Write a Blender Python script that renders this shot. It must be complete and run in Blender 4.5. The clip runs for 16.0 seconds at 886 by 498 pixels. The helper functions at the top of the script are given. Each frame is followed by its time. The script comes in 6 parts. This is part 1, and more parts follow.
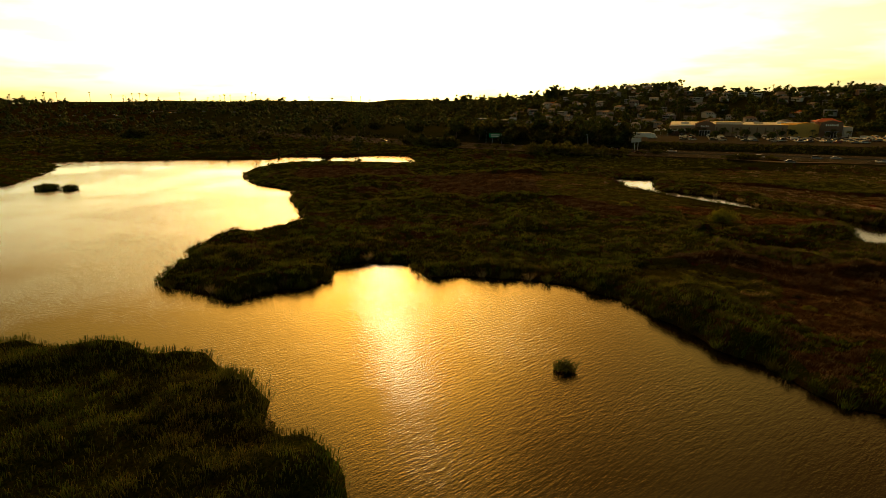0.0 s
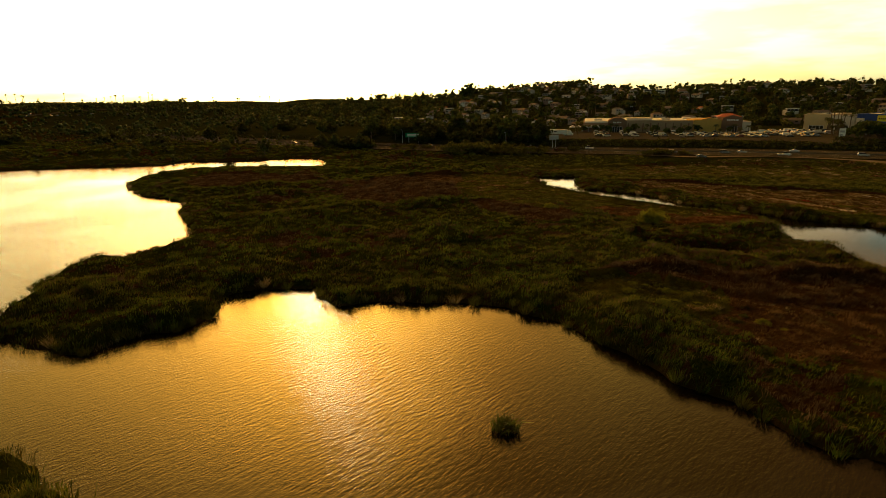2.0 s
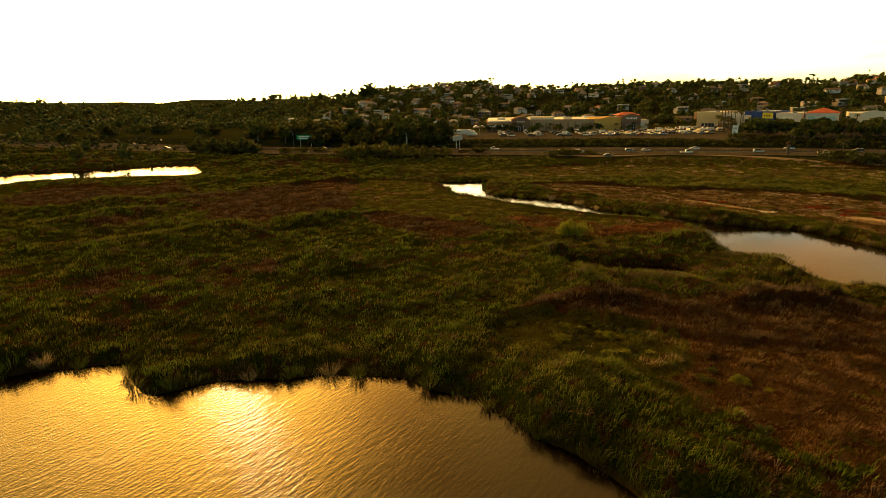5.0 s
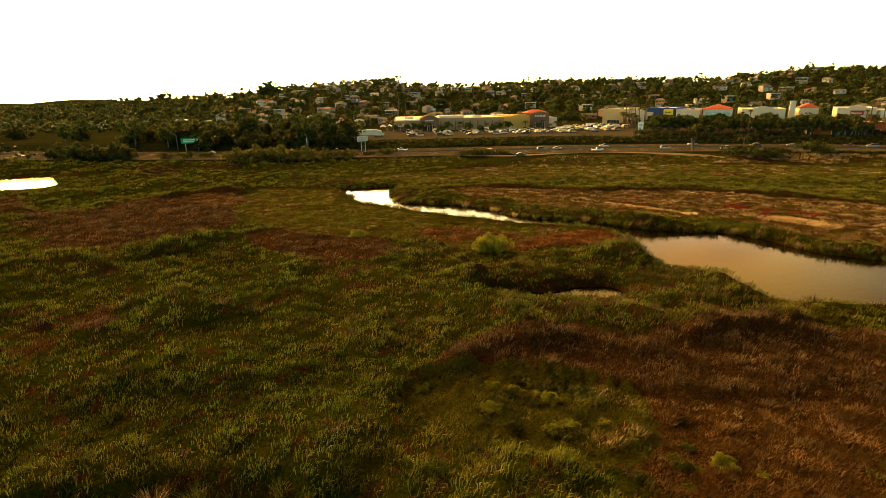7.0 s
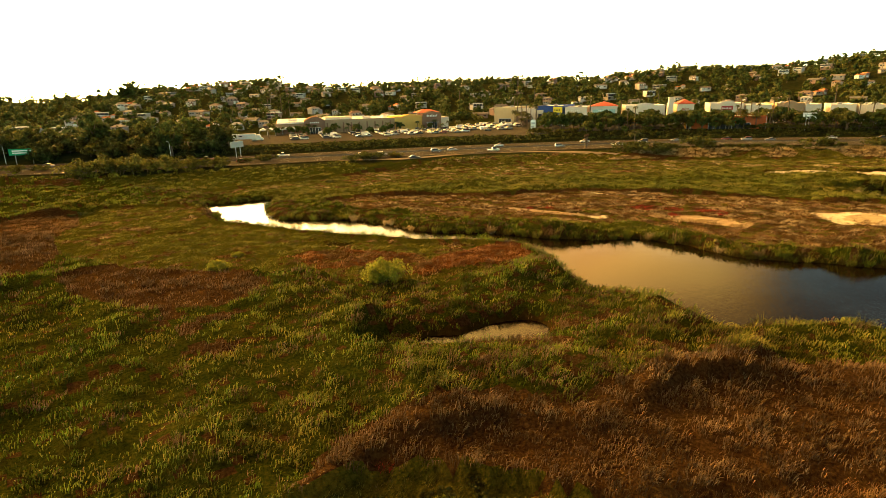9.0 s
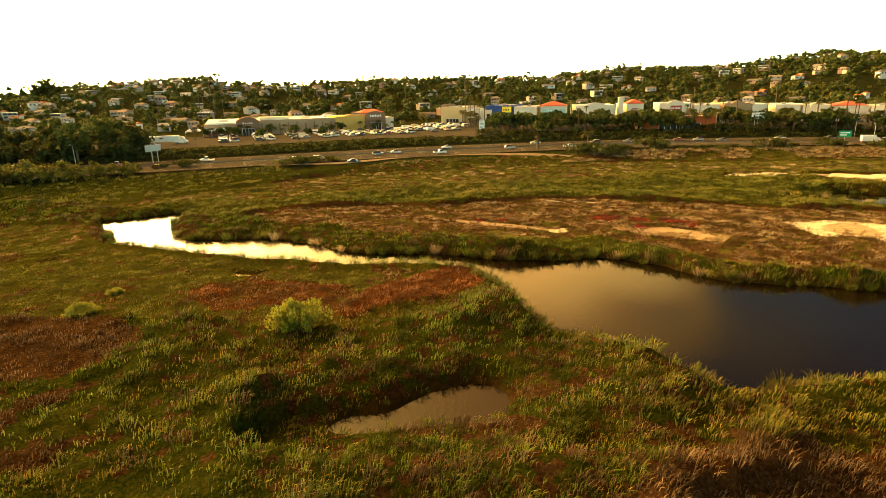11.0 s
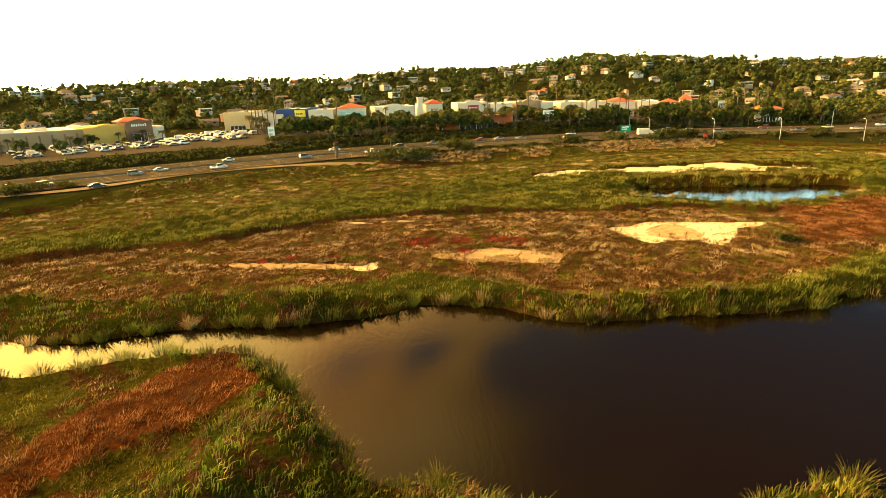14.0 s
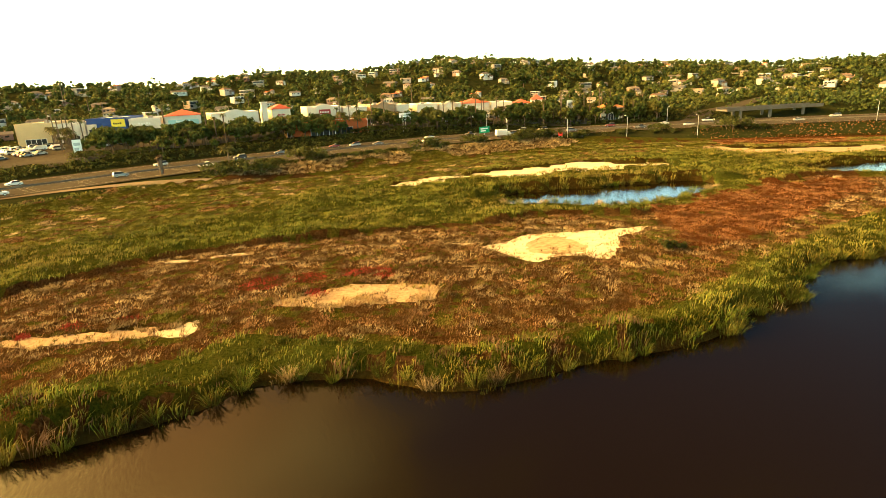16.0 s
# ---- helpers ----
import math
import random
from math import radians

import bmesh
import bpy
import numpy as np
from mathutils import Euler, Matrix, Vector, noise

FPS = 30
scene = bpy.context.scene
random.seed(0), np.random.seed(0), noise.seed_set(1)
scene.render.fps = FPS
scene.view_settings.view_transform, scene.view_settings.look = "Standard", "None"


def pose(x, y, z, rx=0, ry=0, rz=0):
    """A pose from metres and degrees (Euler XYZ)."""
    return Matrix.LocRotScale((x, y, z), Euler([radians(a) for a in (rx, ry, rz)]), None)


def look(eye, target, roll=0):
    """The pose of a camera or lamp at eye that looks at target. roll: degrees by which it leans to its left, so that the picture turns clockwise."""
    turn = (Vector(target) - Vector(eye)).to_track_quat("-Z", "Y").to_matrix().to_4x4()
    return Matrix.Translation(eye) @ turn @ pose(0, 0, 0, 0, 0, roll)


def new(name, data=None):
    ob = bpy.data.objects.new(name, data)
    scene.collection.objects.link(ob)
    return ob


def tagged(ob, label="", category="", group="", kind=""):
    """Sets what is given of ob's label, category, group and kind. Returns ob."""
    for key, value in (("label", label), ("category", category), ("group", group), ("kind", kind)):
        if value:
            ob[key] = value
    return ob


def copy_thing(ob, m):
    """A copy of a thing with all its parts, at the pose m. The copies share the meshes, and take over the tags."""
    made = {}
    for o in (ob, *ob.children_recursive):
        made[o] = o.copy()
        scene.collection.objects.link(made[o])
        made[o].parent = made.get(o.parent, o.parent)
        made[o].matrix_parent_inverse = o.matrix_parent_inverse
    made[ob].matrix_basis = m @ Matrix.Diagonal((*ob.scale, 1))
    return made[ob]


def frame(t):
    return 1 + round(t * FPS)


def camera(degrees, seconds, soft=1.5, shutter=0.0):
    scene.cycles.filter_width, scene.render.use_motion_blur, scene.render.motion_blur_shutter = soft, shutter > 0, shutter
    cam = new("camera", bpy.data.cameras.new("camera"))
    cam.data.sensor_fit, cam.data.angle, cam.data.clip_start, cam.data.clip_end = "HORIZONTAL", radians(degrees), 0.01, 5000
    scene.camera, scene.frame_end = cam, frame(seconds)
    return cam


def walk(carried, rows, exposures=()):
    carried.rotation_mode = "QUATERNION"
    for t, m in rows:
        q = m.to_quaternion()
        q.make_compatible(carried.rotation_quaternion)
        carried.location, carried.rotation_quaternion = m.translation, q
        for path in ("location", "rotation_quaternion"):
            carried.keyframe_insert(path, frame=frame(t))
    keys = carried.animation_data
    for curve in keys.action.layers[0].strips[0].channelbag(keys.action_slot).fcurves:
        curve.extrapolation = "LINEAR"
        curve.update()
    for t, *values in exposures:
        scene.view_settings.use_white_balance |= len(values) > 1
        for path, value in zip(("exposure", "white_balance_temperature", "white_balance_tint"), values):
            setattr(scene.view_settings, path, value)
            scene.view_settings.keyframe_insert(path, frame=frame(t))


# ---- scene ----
# ---------------------------------------------------------------- camera
cam = camera(77.5, 16.0, 0.55)
PATH = [
    (0.0, (-0.04, 0.51, 33.15), (-0.22, 97.08, 7.15), -0.22),
    (0.5, (0.28, 4.39, 33.02), (4.12, 100.86, 6.97), -0.46),
    (1.0, (0.70, 8.45, 32.93), (8.05, 104.69, 6.78), -0.56),
    (1.5, (1.38, 12.42, 32.72), (11.74, 108.38, 6.56), -0.56),
    (2.0, (2.19, 16.42, 32.44), (15.89, 111.95, 6.24), -0.66),
    (2.5, (3.11, 20.36, 32.05), (20.39, 115.32, 5.89), -0.80),
    (3.0, (4.17, 24.38, 31.81), (24.56, 118.72, 5.66), -0.83),
    (5.5, (13.25, 45.64, 30.60), (45.61, 136.53, 4.31), -0.79),
    (6.0, (15.47, 49.98, 30.50), (51.27, 139.53, 4.06), -0.82),
    (6.5, (17.85, 54.20, 30.35), (57.26, 142.20, 3.82), -0.85),
    (7.0, (20.29, 58.43, 30.13), (63.78, 144.46, 3.54), -1.01),
    (7.5, (22.93, 62.68, 29.85), (70.56, 146.48, 3.22), -1.15),
    (8.0, (25.73, 66.79, 29.52), (77.36, 148.19, 2.88), -1.32),
    (8.5, (28.72, 70.78, 29.25), (84.14, 149.61, 2.52), -1.47),
    (9.0, (31.75, 74.58, 29.05), (90.52, 150.91, 2.25), -1.57),
    (11.5, (49.05, 90.15, 28.15), (117.08, 158.28, 1.13), -1.47),
    (12.0, (52.61, 92.74, 28.11), (124.37, 156.90, 1.03), -1.68),
    (12.5, (56.56, 95.45, 27.96), (132.37, 154.73, 0.76), -1.93),
    (13.0, (60.60, 97.99, 27.76), (140.12, 152.14, 0.46), -2.07),
    (13.5, (64.70, 100.27, 27.54), (147.30, 149.51, 0.11), -2.16),
    (14.0, (68.98, 102.21, 27.35), (154.17, 146.76, -0.18), -2.25),
    (14.5, (73.31, 103.96, 27.20), (160.97, 143.32, -0.51), -2.38),
    (15.0, (77.70, 105.51, 27.02), (167.74, 139.03, -0.73), -2.59),
    (15.5, (82.21, 106.88, 26.79), (174.21, 134.43, -1.07), -2.79),
    (16.0, (86.70, 107.86, 26.56), (180.12, 130.02, -1.40), -2.92),
]
EXPOSURE = [(0.0, -2.38, 6050, -8), (3.0, -1.78, 5950, -8), (5.5, -0.85, 5900, -9), (9.0, 0.32, 5600, -9), (12.5, 0.57, 5350, -10), (16.0, 0.85, 5050, -12)]
walk(cam, [(t, look(e, g, r)) for t, e, g, r in PATH], EXPOSURE)

# ---------------------------------------------------------------- sky and sun
def ramp(nodes, stops):
    r = nodes.new("ShaderNodeValToRGB")
    while len(r.color_ramp.elements) > 1:
        r.color_ramp.elements.remove(r.color_ramp.elements[-1])
    for n, (p, c) in enumerate(stops):
        e = r.color_ramp.elements[0] if n == 0 else r.color_ramp.elements.new(p)
        e.position, e.color = p, (*c, 1)
    return r


SUN_AZ, SUN_EL = -6.0, 22.5          # degrees clockwise from +y, degrees up
world = bpy.data.worlds.new("world")
scene.world = world
world.use_nodes = True
wn = world.node_tree
sky = wn.nodes.new("ShaderNodeTexSky")
sky.sky_type, sky.sun_disc = "NISHITA", False
sky.sun_elevation, sky.sun_rotation = radians(SUN_EL), radians(SUN_AZ)
sky.air_density, sky.dust_density, sky.ozone_density, sky.altitude = 1.0, 2.6, 0.6, 20
wn.nodes["Background"].inputs[1].default_value = 0.15
way = wn.nodes.new("ShaderNodeTexCoord")
split = wn.nodes.new("ShaderNodeSeparateXYZ")
wn.links.new(way.outputs["Generated"], split.inputs[0])
lift = wn.nodes.new("ShaderNodeMath")
lift.operation, lift.inputs[1].default_value = "ADD", 0.12
wn.links.new(split.outputs[2], lift.inputs[0])
sheet = wn.nodes.new("ShaderNodeVectorMath")
sheet.operation = "DIVIDE"
wn.links.new(way.outputs["Generated"], sheet.inputs[0])
wn.links.new(lift.outputs[0], sheet.inputs[1])
cloud = wn.nodes.new("ShaderNodeTexNoise")
cloud.noise_dimensions = "2D"
cloud.inputs["Scale"].default_value, cloud.inputs["Detail"].default_value, cloud.inputs["Roughness"].default_value = 1.2, 4, 0.45
wn.links.new(sheet.outputs[0], cloud.inputs["Vector"])
tint = ramp(wn.nodes, [(0.63, (0.22, 0.205, 0.17)), (0.70, (1.25, 0.54, 0.12)), (0.86, (2.1, 1.05, 0.23))])
# clouds are lit towards the sun's bearing and the sky is dark away from it
aim = wn.nodes.new("ShaderNodeVectorMath")
aim.operation = "DOT_PRODUCT"
aim.inputs[1].default_value = (math.sin(radians(SUN_AZ)), math.cos(radians(SUN_AZ)), 0)
wn.links.new(way.outputs["Generated"], aim.inputs[0])
lit = wn.nodes.new("ShaderNodeMath")
lit.operation = "MULTIPLY_ADD"
wn.links.new(aim.outputs["Value"], lit.inputs[0])
lit.inputs[1].default_value = 0.42
soft_cloud = wn.nodes.new("ShaderNodeMath")
soft_cloud.operation, soft_cloud.inputs[1].default_value = "MULTIPLY", 0.9
wn.links.new(cloud.outputs["Fac"], soft_cloud.inputs[0])
high = wn.nodes.new("ShaderNodeMath")
high.operation, high.inputs[1].default_value = "MULTIPLY_ADD", 0.3
wn.links.new(split.outputs[2], high.inputs[0])
wn.links.new(soft_cloud.outputs[0], high.inputs[2])
wn.links.new(high.outputs[0], lit.inputs[2])
wn.links.new(lit.outputs[0], tint.inputs[0])
glare = ramp(wn.nodes, [(0.0, (0.95, 1.0, 1.12)), (0.2, (1.9, 1.55, 1.25)), (0.5, (4.1, 2.75, 1.8)), (0.75, (3.7, 3.6, 2.6)), (1.0, (4.0, 4.1, 3.0))])
wn.links.new(aim.outputs["Value"], glare.inputs[0])
bright = wn.nodes.new("ShaderNodeVectorMath")
bright.operation = "MULTIPLY"
wn.links.new(tint.outputs[0], bright.inputs[0])
wn.links.new(glare.outputs[0], bright.inputs[1])
veil = wn.nodes.new("ShaderNodeMix")
veil.data_type, veil.blend_type = "RGBA", "MULTIPLY"
veil.inputs["Factor"].default_value = 1.0
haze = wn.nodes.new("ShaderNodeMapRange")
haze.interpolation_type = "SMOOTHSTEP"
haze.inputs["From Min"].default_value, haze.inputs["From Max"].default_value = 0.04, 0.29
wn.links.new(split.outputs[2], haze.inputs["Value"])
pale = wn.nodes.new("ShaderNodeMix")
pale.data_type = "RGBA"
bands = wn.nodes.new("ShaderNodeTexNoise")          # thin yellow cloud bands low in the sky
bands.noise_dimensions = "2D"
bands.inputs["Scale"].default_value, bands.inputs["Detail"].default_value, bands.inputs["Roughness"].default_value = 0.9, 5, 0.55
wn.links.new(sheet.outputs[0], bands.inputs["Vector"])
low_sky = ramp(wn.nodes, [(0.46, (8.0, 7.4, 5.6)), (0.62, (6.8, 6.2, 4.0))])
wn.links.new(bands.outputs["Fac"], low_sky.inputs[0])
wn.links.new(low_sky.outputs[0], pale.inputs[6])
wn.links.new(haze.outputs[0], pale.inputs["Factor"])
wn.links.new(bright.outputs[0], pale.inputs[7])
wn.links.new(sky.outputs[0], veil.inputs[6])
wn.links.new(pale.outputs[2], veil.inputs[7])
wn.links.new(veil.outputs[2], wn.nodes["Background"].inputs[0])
sd = Vector((math.sin(radians(SUN_AZ)) * math.cos(radians(SUN_EL)), math.cos(radians(SUN_AZ)) * math.cos(radians(SUN_EL)), math.sin(radians(SUN_EL))))
sun = new("sun", bpy.data.lights.new("sun", "SUN"))
sun.data.energy, sun.data.angle, sun.data.color = 0.6, radians(4.0), (1.0, 0.85, 0.56)
sun.matrix_world = look(sd * 500, (0, 0, 0))

# ---------------------------------------------------------------- materials


def material(name):
    m = bpy.data.materials.new(name)
    m.use_nodes = True
    return m, m.node_tree.nodes, m.node_tree.links, m.node_tree.nodes["Principled BSDF"]


def noise_tex(nodes, links, scale, detail=4.0, rough=0.55, coords=None):
    n = nodes.new("ShaderNodeTexNoise")
    n.inputs["Scale"].default_value, n.inputs["Detail"].default_value, n.inputs["Roughness"].default_value = scale, detail, rough
    if coords is not None:
        links.new(coords, n.inputs["Vector"])
    return n


def world_place(nodes):
    return nodes.new("ShaderNodeNewGeometry").outputs["Position"]


def two_scale(name, big, small, stops_a, stops_b, mix=0.5, rough=0.85, bump=0.0, bump_scale=8.0, metal=0.0):
    """A weathered surface: a broad noise and a fine noise, each through its own colours, mixed."""
    m, nodes, links, bsdf = material(name)
    at = world_place(nodes)
    na, nb = noise_tex(nodes, links, big, 5, 0.6, at), noise_tex(nodes, links, small, 4, 0.6, at)
    ra, rb = ramp(nodes, stops_a), ramp(nodes, stops_b)
    links.new(na.outputs["Fac"], ra.inputs[0])
    links.new(nb.outputs["Fac"], rb.inputs[0])
    mx = nodes.new("ShaderNodeMix")
    mx.data_type = "RGBA"
    mx.inputs["Factor"].default_value = mix
    links.new(ra.outputs[0], mx.inputs[6])
    links.new(rb.outputs[0], mx.inputs[7])
    links.new(mx.outputs[2], bsdf.inputs["Base Color"])
    bsdf.inputs["Roughness"].default_value, bsdf.inputs["Metallic"].default_value = rough, metal
    bsdf.inputs["Specular IOR Level"].default_value = 0.0 if rough > 0.84 else 0.4
    if bump:
        nc = noise_tex(nodes, links, bump_scale, 4, 0.6, at)
        b = nodes.new("ShaderNodeBump")
        b.inputs["Strength"].default_value, b.inputs["Distance"].default_value = bump, 0.3
        links.new(nc.outputs["Fac"], b.inputs["Height"])
        links.new(b.outputs[0], bsdf.inputs["Normal"])
    return m


def plain(name, colour, rough=0.6, metal=0.0, vary=0.12, scale=1.5):
    """Paint or plaster with slight stains."""
    a, b = [tuple(min(1, c * f) for c in colour) for f in (1 - vary, 1 + vary)]
    return two_scale(name, scale * 0.15, scale * 2, [(0.3, a), (0.7, b)], [(0.3, a), (0.7, b)], 0.5, rough, metal=metal)


def leaf_material(name, stops, patches, patch_scale, patch_mix, glow=0.22, tone_scale=0.3, tone=(0.42, 1.5)):
    """Blades and leaves: a colour for each blade, patches over the ground, and light passing through."""
    m, nodes, links, bsdf = material(name)
    geo = nodes.new("ShaderNodeNewGeometry")
    ra = ramp(nodes, stops)
    links.new(geo.outputs["Random Per Island"], ra.inputs[0])
    nb = noise_tex(nodes, links, patch_scale, 4, 0.62, geo.outputs["Position"])
    rb = ramp(nodes, patches)
    links.new(nb.outputs["Fac"], rb.inputs[0])
    mx = nodes.new("ShaderNodeMix")
    mx.data_type = "RGBA"
    mx.inputs["Factor"].default_value = patch_mix
    links.new(ra.outputs[0], mx.inputs[6])
    links.new(rb.outputs[0], mx.inputs[7])
    nc = noise_tex(nodes, links, tone_scale, 2, 0.6, geo.outputs["Position"])
    rc = ramp(nodes, [(0.36, (tone[0],) * 3), (0.64, (tone[1],) * 3)])
    links.new(nc.outputs["Fac"], rc.inputs[0])
    mz = nodes.new("ShaderNodeMix")
    mz.data_type, mz.blend_type = "RGBA", "MULTIPLY"
    mz.inputs["Factor"].default_value = 1
    links.new(mx.outputs[2], mz.inputs[6])
    links.new(rc.outputs[0], mz.inputs[7])
    mx = mz
    links.new(mx.outputs[2], bsdf.inputs["Base Color"])
    bsdf.inputs["Roughness"].default_value = 0.6
    bsdf.inputs["Specular IOR Level"].default_value = 0.04
    tr = nodes.new("ShaderNodeBsdfTranslucent")
    links.new(mx.outputs[2], tr.inputs["Color"])
    ms = nodes.new("ShaderNodeMixShader")
    ms.inputs[0].default_value = glow
    links.new(bsdf.outputs[0], ms.inputs[1])
    links.new(tr.outputs[0], ms.inputs[2])
    links.new(ms.outputs[0], nodes["Material Output"].inputs["Surface"])
    return m


def picked(name, stops, rough=0.35, metal=0.0):
    """Paint whose colour differs from object to object."""
    m, nodes, links, bsdf = material(name)
    info = nodes.new("ShaderNodeObjectInfo")
    r = ramp(nodes, stops)
    r.color_ramp.interpolation = "CONSTANT"
    links.new(info.outputs["Random"], r.inputs[0])
    nb = noise_tex(nodes, links, 0.8, 4, 0.6, world_place(nodes))
    rb = ramp(nodes, [(0.3, (0.82, 0.82, 0.82)), (0.7, (1, 1, 1))])
    links.new(nb.outputs["Fac"], rb.inputs[0])
    mx = nodes.new("ShaderNodeMix")
    mx.data_type, mx.blend_type = "RGBA", "MULTIPLY"
    mx.inputs["Factor"].default_value = 1
    links.new(r.outputs[0], mx.inputs[6])
    links.new(rb.outputs[0], mx.inputs[7])
    links.new(mx.outputs[2], bsdf.inputs["Base Color"])
    bsdf.inputs["Roughness"].default_value, bsdf.inputs["Metallic"].default_value = rough, metal
    return m


def water_material():
    m, nodes, links, bsdf = material("lagoon water")
    bsdf.inputs["Base Color"].default_value = (0.0052, 0.0033, 0.0012, 1)
    bsdf.inputs["Roughness"].default_value, bsdf.inputs["IOR"].default_value = 0.06, 1.333
    at = world_place(nodes)
    mp = nodes.new("ShaderNodeMapping")
    mp.vector_type = "TEXTURE"
    mp.inputs["Rotation"].default_value, mp.inputs["Scale"].default_value = (0, 0, radians(38)), (3.2, 1.0, 1.0)
    links.new(at, mp.inputs["Vector"])
    n1, n2 = noise_tex(nodes, links, 2.3, 4, 0.62, mp.outputs[0]), noise_tex(nodes, links, 4.2, 2, 0.5, at)
    n3 = noise_tex(nodes, links, 0.02, 3, 0.5, at)
    calm = ramp(nodes, [(0.38, (0.25, 0.25, 0.25)), (0.62, (1, 1, 1))])
    links.new(n3.outputs["Fac"], calm.inputs[0])
    add = nodes.new("ShaderNodeMath")
    add.operation = "MULTIPLY_ADD"
    links.new(n2.outputs["Fac"], add.inputs[0])
    add.inputs[1].default_value = 0.35
    links.new(n1.outputs["Fac"], add.inputs[2])
    sep = nodes.new("ShaderNodeSeparateXYZ")
    links.new(at, sep.inputs[0])
    lee = nodes.new("ShaderNodeMapRange")          # the narrow channel lies sheltered from the wind
    lee.inputs["From Min"].default_value, lee.inputs["From Max"].default_value = 52, 72
    lee.inputs["To Min"].default_value, lee.inputs["To Max"].default_value = 1.0, 0.5
    links.new(sep.outputs[0], lee.inputs["Value"])
    gloss = nodes.new("ShaderNodeMapRange")
    gloss.inputs["From Min"].default_value, gloss.inputs["From Max"].default_value = 0.2, 1.0
    gloss.inputs["To Min"].default_value, gloss.inputs["To Max"].default_value = 0.02, 0.035
    links.new(lee.outputs[0], gloss.inputs["Value"])
    links.new(gloss.outputs[0], bsdf.inputs["Roughness"])
    still = nodes.new("ShaderNodeMath")
    still.operation = "MULTIPLY"
    links.new(calm.outputs[0], still.inputs[0])
    links.new(lee.outputs[0], still.inputs[1])
    b = nodes.new("ShaderNodeBump")
    b.inputs["Distance"].default_value = 0.07
    links.new(still.outputs[0], b.inputs["Strength"])
    links.new(add.outputs[0], b.inputs["Height"])
    links.new(b.outputs[0], bsdf.inputs["Normal"])
    return m


WATER = water_material()
MUD = two_scale("marsh soil and mat", 0.05, 1.4, [(0.35, (0.020, 0.020, 0.003)), (0.5, (0.034, 0.020, 0.005)), (0.65, (0.018, 0.024, 0.003))], [(0.35, (0.010, 0.010, 0.002)), (0.65, (0.040, 0.030, 0.007))], 0.5, 0.95, 1.0, 2.5)
CHAPARRAL = two_scale("dry hillside grass", 0.012, 0.25, [(0.35, (0.015, 0.022, 0.006)), (0.65, (0.032, 0.034, 0.012))], [(0.35, (0.012, 0.018, 0.006)), (0.65, (0.036, 0.036, 0.015))], 0.5, 0.95, 0.5, 1.0)
SALT = two_scale("salt crust", 0.25, 1.6, [(0.40, (0.70, 0.66, 0.56)), (0.52, (0.62, 0.57, 0.46)), (0.62, (0.50, 0.44, 0.32))], [(0.35, (0.46, 0.38, 0.26)), (0.65, (0.72, 0.68, 0.57))], 0.45, 0.9, 0.3, 4)
DAMP_SALT = two_scale("damp grey-tan salt mud", 0.3, 1.2, [(0.38, (0.30, 0.24, 0.14)), (0.62, (0.42, 0.35, 0.22))], [(0.35, (0.22, 0.17, 0.09)), (0.65, (0.46, 0.40, 0.27))], 0.5, 0.85, 0.4, 4)
DIRT = two_scale("bare tan earth", 0.5, 2.5, [(0.35, (0.33, 0.25, 0.16)), (0.65, (0.46, 0.37, 0.25))], [(0.35, (0.20, 0.14, 0.08)), (0.65, (0.48, 0.39, 0.27))], 0.55, 0.95, 0.4, 5)
TRAIL = two_scale("packed dirt track", 0.2, 2.0, [(0.35, (0.17, 0.145, 0.11)), (0.65, (0.25, 0.21, 0.155))], [(0.35, (0.13, 0.11, 0.08)), (0.65, (0.25, 0.21, 0.16))], 0.5, 0.95)
ASPHALT = two_scale("worn freeway surface", 0.06, 0.9, [(0.35, (0.050, 0.046, 0.040)), (0.65, (0.078, 0.072, 0.062))], [(0.35, (0.046, 0.042, 0.037)), (0.65, (0.080, 0.074, 0.064))], 0.5, 0.86)
LOT = two_scale("parking lot surface", 0.05, 0.7, [(0.35, (0.055, 0.052, 0.047)), (0.65, (0.085, 0.08, 0.072))], [(0.35, (0.05, 0.047, 0.042)), (0.65, (0.09, 0.084, 0.075))], 0.5, 0.9)
STAINED = two_scale("soot-stained concrete", 0.3, 4, [(0.35, (0.10, 0.09, 0.075)), (0.65, (0.16, 0.145, 0.12))], [(0.35, (0.09, 0.08, 0.065)), (0.65, (0.16, 0.145, 0.12))], 0.5, 0.9)
PAINT_LINE = plain("road marking paint", (0.30, 0.29, 0.26), 0.7)

REED = leaf_material("green reed", [(0.0, (0.036, 0.068, 0.004)), (0.5, (0.075, 0.105, 0.006)), (0.8, (0.15, 0.135, 0.016)), (1.0, (0.28, 0.19, 0.045))],
                     [(0.36, (0.05, 0.098, 0.005)), (0.5, (0.098, 0.126, 0.009)), (0.64, (0.165, 0.13, 0.022))], 0.055, 0.45)
CATTAIL = leaf_material("bright cattail", [(0.0, (0.052, 0.068, 0.007)), (0.6, (0.102, 0.112, 0.012)), (1.0, (0.24, 0.185, 0.045))],
                        [(0.36, (0.065, 0.09, 0.007)), (0.5, (0.110, 0.115, 0.012)), (0.66, (0.17, 0.125, 0.03))], 0.035, 0.42)
BROWN_REED = leaf_material("dead brown reed", [(0.0, (0.060, 0.038, 0.020)), (0.65, (0.110, 0.068, 0.032)), (1.0, (0.21, 0.155, 0.075))],
                           [(0.38, (0.070, 0.043, 0.024)), (0.62, (0.125, 0.082, 0.038))], 0.12, 0.5, 0.2)
